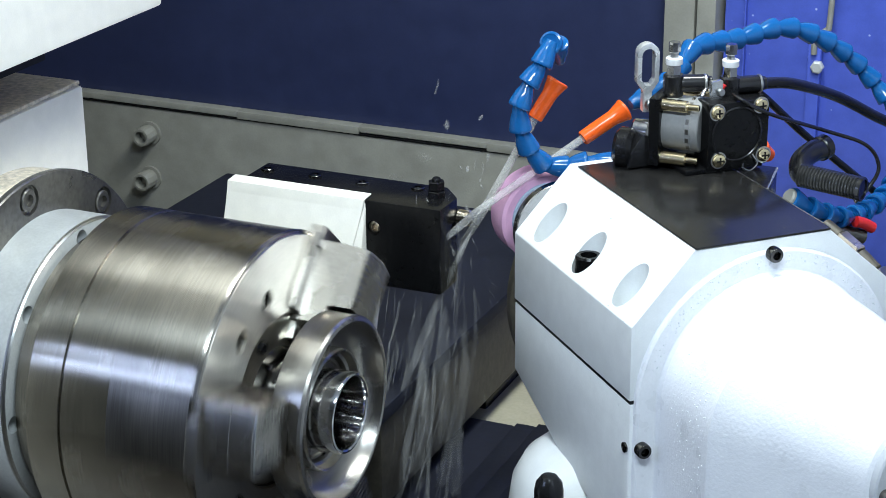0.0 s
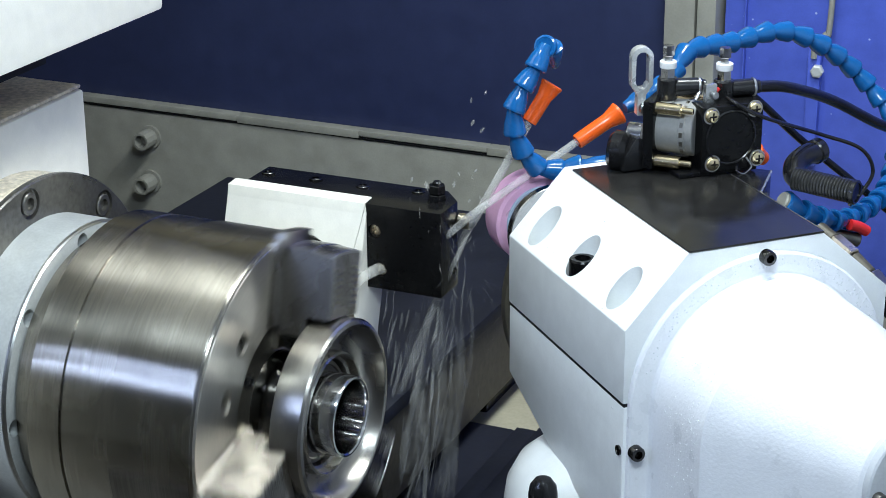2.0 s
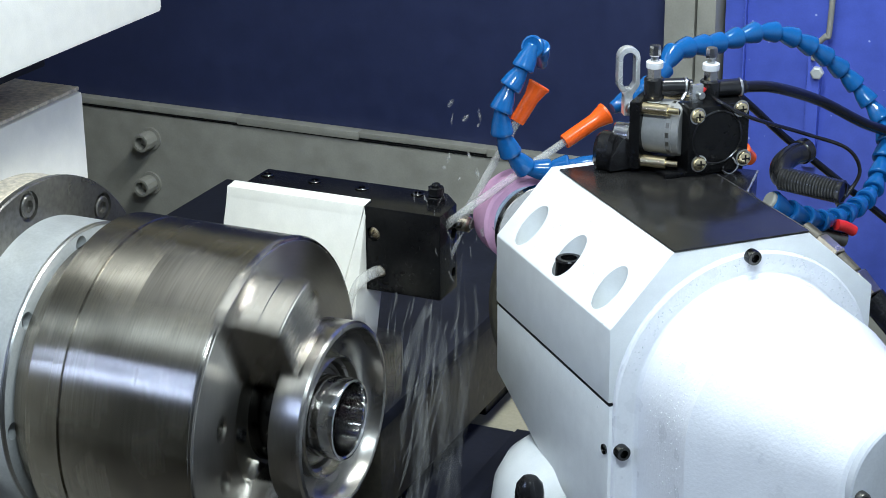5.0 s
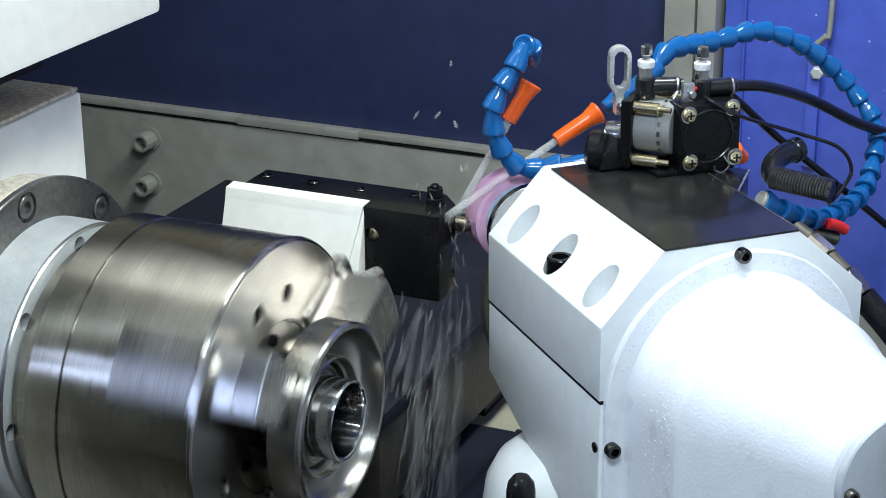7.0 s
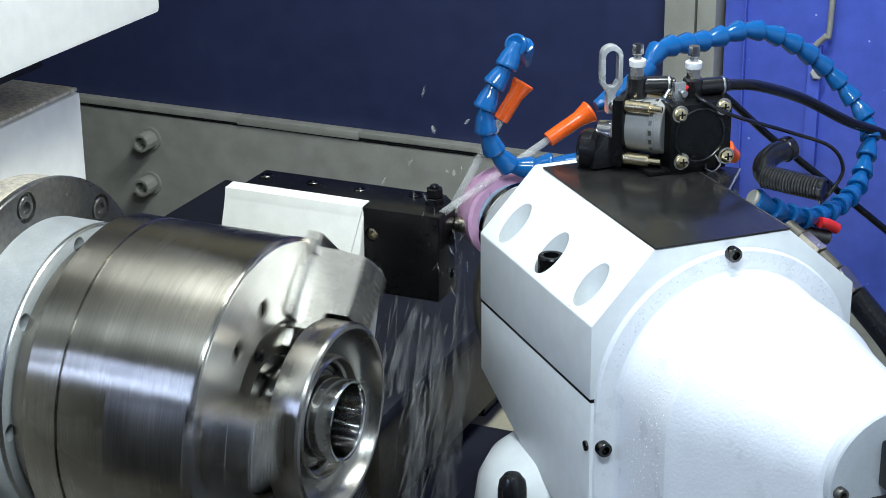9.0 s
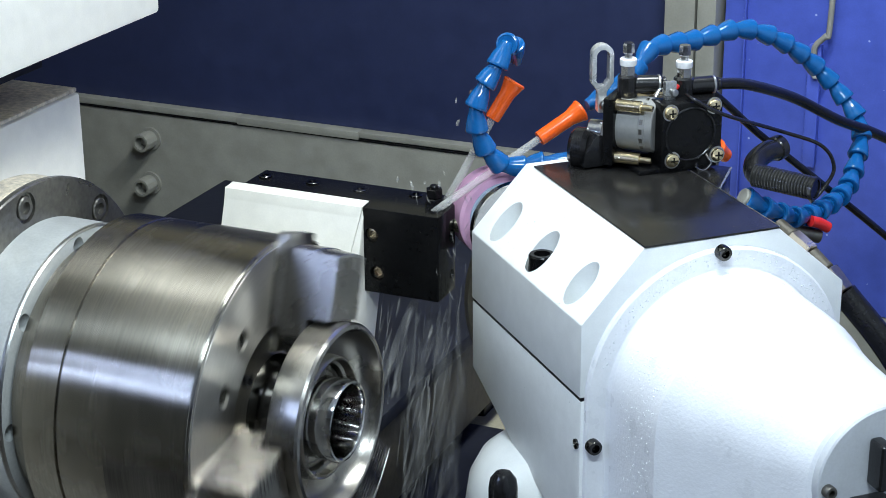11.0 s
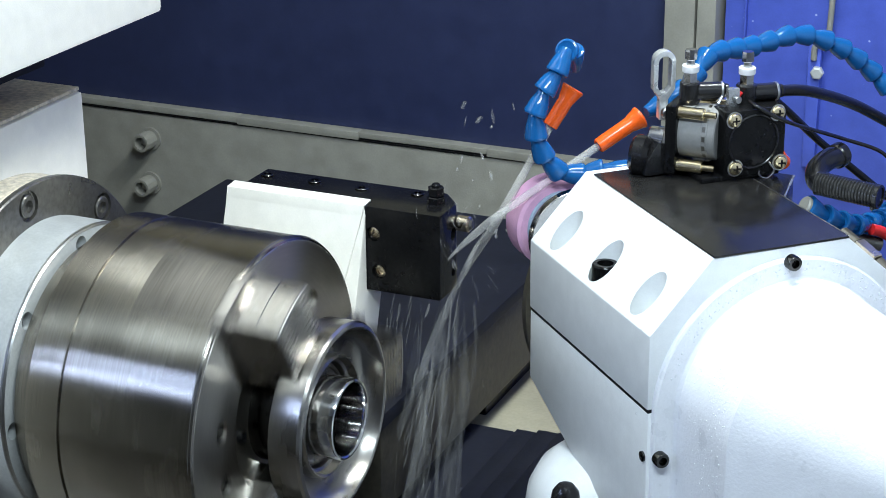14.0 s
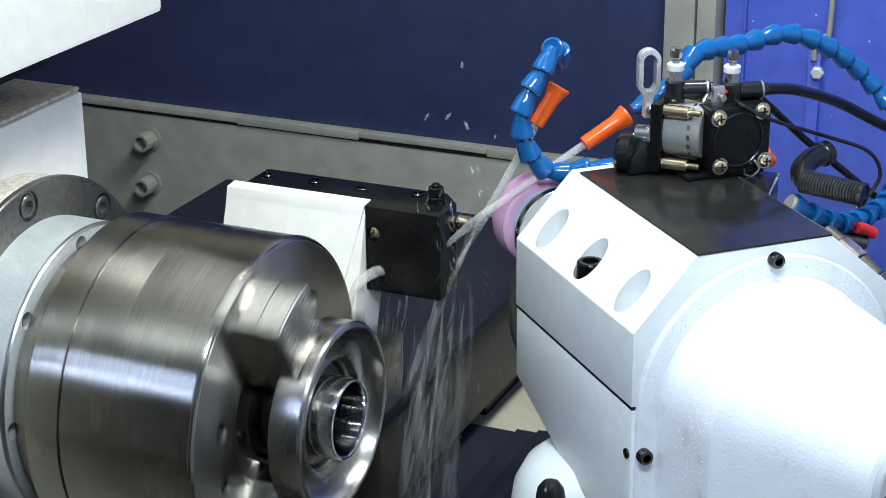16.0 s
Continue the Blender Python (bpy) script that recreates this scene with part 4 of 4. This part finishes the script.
def nozzle(parent, a, b):
    """An orange nozzle from its socket a to its tip b."""
    h = (Vector(b) - Vector(a)).length
    part("nozzle", lathe([(0, 0), (0.0070, 0), (0.0082, 0.0006), (0.0082, 0.0020), (0.0076, 0.0030), (0.0064, 0.0080), (0.0056, 0.0110), (0.0054, h - 0.001), (0.0050, h), (0.0036, h), (0.0034, h - 0.004), (0, h - 0.004)], along(a, b), 28, False), ORANGE, parent, "orange plastic round nozzle")


left_hose = jointed_hose("blue jointed plastic coolant hose bent into a hook", [(0.0760, 0.186, 0.0385), (0.0640, 0.189, 0.0400), (0.0490, 0.195, 0.0385), (0.0382, 0.200, 0.0341), (0.0252, 0.200, 0.0433), (0.0157, 0.200, 0.0569), (0.0106, 0.200, 0.0740),
                        (0.0122, 0.200, 0.0880), (0.0195, 0.200, 0.1013), (0.0290, 0.200, 0.1142), (0.0330, 0.200, 0.1240), (0.0420, 0.210, 0.1245), (0.0500, 0.220, 0.1120), (0.0512, 0.222, 0.0960)])
nozzle(left_hose, (0.0495, 0.220, 0.0925), (0.0318, 0.220, 0.0668))
right_hose = jointed_hose("blue jointed plastic coolant hose in a wide loop", [(0.1875, 0.130, 0.0163), (0.2040, 0.130, 0.0064), (0.2388, 0.140, -0.0090), (0.2752, 0.160, -0.0119), (0.3047, 0.180, -0.0081), (0.3240, 0.200, 0.0034), (0.3402, 0.220, 0.0250), (0.3309, 0.240, 0.0477),
                         (0.3155, 0.250, 0.0671), (0.2839, 0.250, 0.0904), (0.2488, 0.250, 0.1040), (0.2051, 0.240, 0.1021), (0.1550, 0.220, 0.1054), (0.1390, 0.210, 0.0920), (0.1233, 0.205, 0.0833), (0.0940, 0.200, 0.0740)])
part("collar", rod((0.1850, 0.130, 0.0178), (0.1885, 0.130, 0.0157), 0.0062, 0.0010, 28), GREYPAINT, right_hose, "pale threaded collar")
nozzle(right_hose, (0.0925, 0.200, 0.0722), (0.0597, 0.200, 0.0545))
spare = thing("spare_nozzle", "orange plastic nozzle tip behind the cylinder", "nozzle")
nozzle(spare, (0.1995, 0.197, 0.0310), (0.2110, 0.200, 0.0230))
part("thread", rod((0.1920, 0.195, 0.0362), (0.1995, 0.197, 0.0310), 0.0060, 0.0006), BLACKPLASTIC, spare)

# ---- coolant ----


def stream(name, label, pts, radius, material):
    s = thing(name, label, "coolant")
    part("water", tube(pts, radius, 12, 8), material, s)
    return s


jets = [
    stream("coolant_jet", "white jet of coolant from the upper nozzle", [(0.0325, 0.220, 0.0678), (-0.0010, 0.226, 0.0068), (-0.0136, 0.245, -0.0314), (-0.0234, 0.265, -0.0690)], lambda u: (0.0029 + 0.0004 * u + 0.0001 * math.sin(u * 23)) * min(1.0, 0.05 + 1.8 * (1 - u)), JET),
    stream("coolant_jet", "white jet of coolant from the lower nozzle", [(0.0607, 0.200, 0.0550), (-0.0080, 0.208, 0.0128), (-0.0221, 0.222, -0.0053), (-0.0322, 0.231, -0.0190), (-0.0425, 0.2427, -0.0367)], lambda u: (0.0027 + 0.0004 * u + 0.0001 * math.sin(u * 19 + 1)) * min(1.0, 0.05 + 2.0 * (1 - u)), JET),
]


def sheet(label, top, low, wide, seed, material=None):
    """A thin, uneven sheet of falling coolant that widens and breaks up on its way down."""
    s = thing("falling_coolant", label, "coolant")
    r = random.Random(seed)
    ph = [r.random() * 6 for _ in range(4)]
    top, low = Vector(top), Vector(low)
    n, m, strips = 26, 3, 3
    for g in range(strips):
        bm, rows = bmesh.new(), []
        a0, a1 = r.uniform(0.0, 0.18), r.uniform(0.72, 1.0)
        for i in range(n + 1):
            u = a0 + (a1 - a0) * i / n
            mid = top.lerp(low, u) + Vector((0.004 * (1 - (1 - u) ** 2) + 0.003 * math.sin(u * 7 + ph[0] + g), -0.006 * u, 0))
            w = wide * (0.45 + 0.75 * u) * (1 + 0.15 * math.sin(u * 11 + ph[1]))
            taper = 0.25 + 0.75 * math.sin(math.pi * (0.08 + 0.84 * i / n))
            row = []
            for k in range(m + 1):
                v = (g + 0.5 + (k / m - 0.5) * 0.9 * taper) / strips - 0.5
                row.append(bm.verts.new(mid + Vector((v * w, 0.35 * v * w + 0.0025 * math.sin(v * 9 + u * 8 + ph[2]), 0))))
            rows.append(row)
        for a, b in zip(rows, rows[1:]):
            for k in range(m):
                bm.faces.new((a[k], a[k + 1], b[k + 1], b[k]))
        bmesh.ops.solidify(bm, geom=list(bm.faces), thickness=0.0007)
        part("streak", bm, material or FALL, s, smooth=180)
    return s


falls = []
rnd = random.Random(7)
for top, low, wide in (((0.006, 0.150, 0.031), (-0.012, 0.142, -0.150), 0.046), ((-0.012, 0.165, 0.030), (-0.026, 0.150, -0.150), 0.050), ((0.017, 0.160, 0.060), (0.002, 0.152, -0.150), 0.020)):
    falls.append((sheet("thin broken veil of coolant falling from the dresser", top, low, wide, rnd.random(), VEIL), rnd.random() * 6))
for g in range(9):
    spray = thing("coolant_spray", "loose streaks of coolant falling past the dresser block", "coolant")
    for i in range(24):
        u, v = rnd.random(), rnd.random() ** 0.8
        x = -0.044 + 0.062 * u - 0.022 * v
        z = 0.036 - 0.185 * v
        y = 0.130 + 0.045 * rnd.random()
        h = 0.008 + 0.034 * rnd.random()
        w = 0.00035 + 0.0011 * rnd.random() ** 2
        lean = rnd.uniform(-0.30, -0.02)
        bend = rnd.uniform(-0.0005, 0.0005)
        part("streak", tube([(x, y, z), (x + lean * h * 0.4 + bend, y, z - h * 0.4), (x + lean * h, y - 0.002, z - h)], lambda q, w=w: w * (0.15 + 0.85 * math.sin(math.pi * min(1.0, 0.06 + 0.9 * q))), 6, 4), STREAM, spray, smooth=180)
    falls.append((spray, rnd.random() * 6))
for g in range(3):
    splash = thing("coolant_splash", "small splashes of coolant where the jets strike", "coolant")
    for i in range(14):
        x, y, z = rnd.uniform(-0.012, 0.022), rnd.uniform(0.138, 0.165), 0.070 + 0.055 * (rnd.random() - 0.4)
        h, w, lean = rnd.uniform(0.002, 0.009), rnd.uniform(0.0002, 0.0007), rnd.uniform(-0.9, 0.9)
        part("streak", tube([(x, y, z), (x + lean * h * 0.5, y - 0.001, z - h * 0.6), (x + lean * h, y - 0.001, z - h)], lambda q, w=w: w * (0.2 + 0.8 * math.sin(math.pi * min(1.0, 0.06 + 0.9 * q))), 6, 4), STREAM, splash, smooth=180)
    falls.append((splash, rnd.random() * 6))
fan = thing("coolant_spray", "fine spray of coolant fanning out below the wheel", "coolant")
for i in range(34):
    a, d = radians(rnd.uniform(-100, -15)), rnd.uniform(0.012, 0.075)
    way = Vector((math.cos(a), -0.1, math.sin(a)))
    q = Vector((0.016, 0.168, 0.048)) + way * d + Vector((0, 0, -4.0 * d * d))
    h, w = rnd.uniform(0.002, 0.008), rnd.uniform(0.00015, 0.0004)
    part("streak", tube([q, q + way * h * 0.5 + Vector((0, 0, -0.0002)), q + way * h + Vector((0, 0, -0.001))], lambda u, w=w: w * (0.2 + 0.8 * math.sin(math.pi * min(1.0, 0.06 + 0.9 * u))), 6, 4), STREAM, fan, smooth=180)
falls.append((fan, 1.3))
spurt = stream("coolant_spurt", "pale spurt of coolant running out of the dresser block", [(-0.0435, 0.1440, 0.0462), (-0.0450, 0.1330, 0.0475), (-0.0500, 0.1240, 0.0440), (-0.0545, 0.1185, 0.0340), (-0.0560, 0.1160, 0.0150), (-0.0565, 0.1120, -0.0200)],
               lambda u: 0.0038 * (0.75 + 0.35 * math.sin(1.2 + u * 3)) * min(1.0, 0.25 + 1.4 * (1 - u)), JET)
main_falls = []
for pts, w in (([(0.0313, 0.172, 0.0770), (0.0242, 0.165, 0.0599), (0.0139, 0.155, 0.0315), (-0.0006, 0.150, -0.0065), (-0.0174, 0.146, -0.0553), (-0.0352, 0.143, -0.1015), (-0.0486, 0.140, -0.1385), (-0.054, 0.139, -0.1500)], 0.0032),
               ([(0.0100, 0.155, 0.0300), (0.0030, 0.152, -0.0067), (-0.0032, 0.150, -0.0430), (-0.0118, 0.148, -0.0852), (-0.0203, 0.145, -0.1350), (-0.023, 0.144, -0.1500)], 0.0026),
               ([(0.0120, 0.158, 0.0330), (0.0100, 0.156, 0.0000), (0.0060, 0.153, -0.0500), (0.0030, 0.150, -0.1000), (0.0010, 0.149, -0.1500)], 0.0014)):
    main_falls.append(stream("coolant_stream", "broad stream of coolant falling past the dresser block", pts, lambda u, w=w: w * (0.55 + 0.9 * u) * (1 + 0.14 * math.sin(u * 21)) * min(1.0, 0.15 + 5 * u), FALL))


def ball(r):
    bm = bmesh.new()
    bmesh.ops.create_icosphere(bm, subdivisions=2, radius=r)
    return bm


# loose drops thrown up where the jets meet the wheel
drops = []
for i in range(16):
    d = thing("coolant_drop", "flying white drop of coolant", "drop", "drops thrown off the wheel")
    w = part("water", ball(1.0), DROP, d)
    s = 0.0005 + 0.0007 * rnd.random()
    w.rotation_euler = (0, rnd.uniform(-0.8, 0.8), 0)
    w.scale = (s, s, s * (1.5 + 2.5 * rnd.random()))
    drops.append((d, rnd.random(), rnd.uniform(-2.4, 0.8), rnd.uniform(0.4, 1.6), rnd.uniform(-0.5, 0.7)))

# beads of water that cling to the castings
beads = bmesh.new()
for i in range(230):
    k = rnd.random()
    if k < 0.80:
        a = rnd.uniform(15, 165)
        f = rnd.uniform(0.0812, 0.0900)
        q = Vector((0.0944 - f * math.cos(radians(a)), -0.0042, -0.053 + f * math.sin(radians(a))))
        n = Vector((0, -1, 0))
    elif k < 0.97:
        u = rnd.random()
        q = Vector((0.041 * u, rnd.uniform(0.003, 0.175), 0.0447 * u))
        if any((q - Vector((0.0138, y, 0.015))).length < 0.018 for y in (0.1511, 0.0902, 0.0302)):
            continue
        n = Vector((-0.74, 0, 0.67))
    else:
        q = Vector((0.0004, rnd.uniform(0.01, 0.17), rnd.uniform(-0.12, -0.01)))
        n = Vector((-1, 0, 0))
    r = rnd.uniform(0.0003, 0.0008)
    m = Matrix.Translation(q) @ n.to_track_quat("Z", "Y").to_matrix().to_4x4() @ Matrix.Diagonal((r, r * rnd.uniform(0.8, 1.4), r * 0.45, 1))
    bmesh.ops.create_icosphere(beads, subdivisions=1, radius=1, matrix=m)
for i in range(420):
    a, y = rnd.uniform(-30, 120), rnd.uniform(-0.060, -0.016)
    f = 0.0764 - (-0.014 - y) * 0.020
    if a < 0:
        q, n = Vector((0.0944 - f, y, -0.053 + 0.0022 * a)), Vector((-1, 0, 0))
    else:
        n = Vector((-math.cos(radians(a)), 0, math.sin(radians(a))))
        q = Vector((0.0944, y, -0.053)) + n * f
    r = rnd.uniform(0.0002, 0.0005)
    m = Matrix.Translation(q) @ n.to_track_quat("Z", "Y").to_matrix().to_4x4() @ Matrix.Diagonal((r, r * rnd.uniform(0.8, 1.5), r * 0.45, 1))
    bmesh.ops.create_icosphere(beads, subdivisions=1, radius=1, matrix=m)
bead_thing = part("water_beads", beads, BEAD, None, "clear water beads clinging to the white castings", 180)
tagged(bead_thing, "", "water", kind="stuff")

HEAD_AT = Vector((0.1631, 0.0154, 0.0877))


def between(rows, t):
    """The value at t on straight lines through rows of (seconds, value)."""
    for (a, p), (b, q) in zip(rows, rows[1:]):
        if a <= t <= b:
            return p + (q - p) * (t - a) / (b - a)
    return rows[-1][1]


def motions():
    """All that moves: the wheel head slides along x, the work head is fed along y, the chuck turns, the coolant flies."""
    slide_rows = [(0, .0259), (.5, .0261), (1, .0247), (1.5, .0233), (2, .0217), (2.5, .0200), (3, .0184), (3.5, .0172), (4, .0155), (6.5, .0077),
                  (7, .0061), (7.5, .0045), (8, .0029), (8.5, .0015), (9, 0), (10, -.0033), (11, -.0066), (11.1, .0025), (11.2, .0142), (11.3, .0259), (11.4, .0372),
                  (11.5, .0487), (11.65, .0489), (12, .0478), (12.5, .0451), (13, .0424), (13.5, .0400), (14, .0374), (14.5, .0349), (15, .0323), (15.5, .0297), (16, .0270)]
    rows = [(t, pose(HEAD_AT.x + d, HEAD_AT.y, HEAD_AT.z, 0, 0, 45)) for t, d in slide_rows]
    for ob in (head, wheel, cyl, sl, clip, conduit, union, valve, left_hose, right_hose, spare, bead_thing, *valves, *hoses, *jets):
        walk(ob, rows)
    feed = [(0, .0034), (.5, .0044), (2, .0044), (2.5, .0035), (4, .0031), (6.5, .0014), (7.5, .0003), (9, 0), (11.5, -.0006), (11.7, .0004), (11.9, .0024), (12.1, .0026), (16, .0026)]
    rows = [(t, pose(0, d, 0)) for t, d in feed]
    for ob in (column, upper, housing, ADAPTER, dresser, bracket, slide):
        walk(ob, rows)
    for ob in main_falls:
        # the streams follow the jets part of the way
        walk(ob, [(t, pose(0.6 * (d - 0.0451), 0, 0)) for t, d in slide_rows])
    turn = [(0, -23), (1.5, 494.4), (3.5, 1190.8), (7, 2398.5), (8, 2749), (9, 3095.5), (11.5, 3968), (12.5, 4309.8), (13.9, 4792), (14.2, 4896), (14.4, 4966), (14.5, 5030), (14.8, 5133), (15.5, 5375), (16, 5547)]
    for ob in (chuck, ring):
        walk(ob, [(k / 10, pose(0, between(feed, k / 10), 0, -between(turn, k / 10))) for k in range(161)])
    # the spurt dies back into its hole while the wheel stands clear
    walk(spurt, [(t, pose(0, between(feed, t) + d, 0)) for t, d in ((0, 0), (4, 0), (8.2, 0), (9.2, 0.006), (10.5, 0.045), (11.5, 0.045), (15, 0.045), (15.7, 0), (16, 0))])
    for ob, ph in falls:
        walk(ob, [(k / 4, pose(0.0025 * math.sin(k * 1.9 + ph), between(feed, k / 4) + 0.002 * math.sin(k * 2.7 + ph * 2), 0.012 * math.sin(k * 2.3 + ph * 3))) for k in range(65)])
    for ob, start, x, up, y in drops:
        # each drop keeps hopping off the wheel, up and back down again
        out = []
        for k in range(81):
            t = k / 5
            s = (t / 0.9 + start) % 1.0
            h = math.sin(math.pi * s)
            out.append((t, pose(0.015 + between(slide_rows, t) * 0.4 + 0.045 * x * (s - 0.3), 0.165 + 0.05 * y * s, 0.075 + 0.085 * up * h)))
        walk(ob, out)


motions()
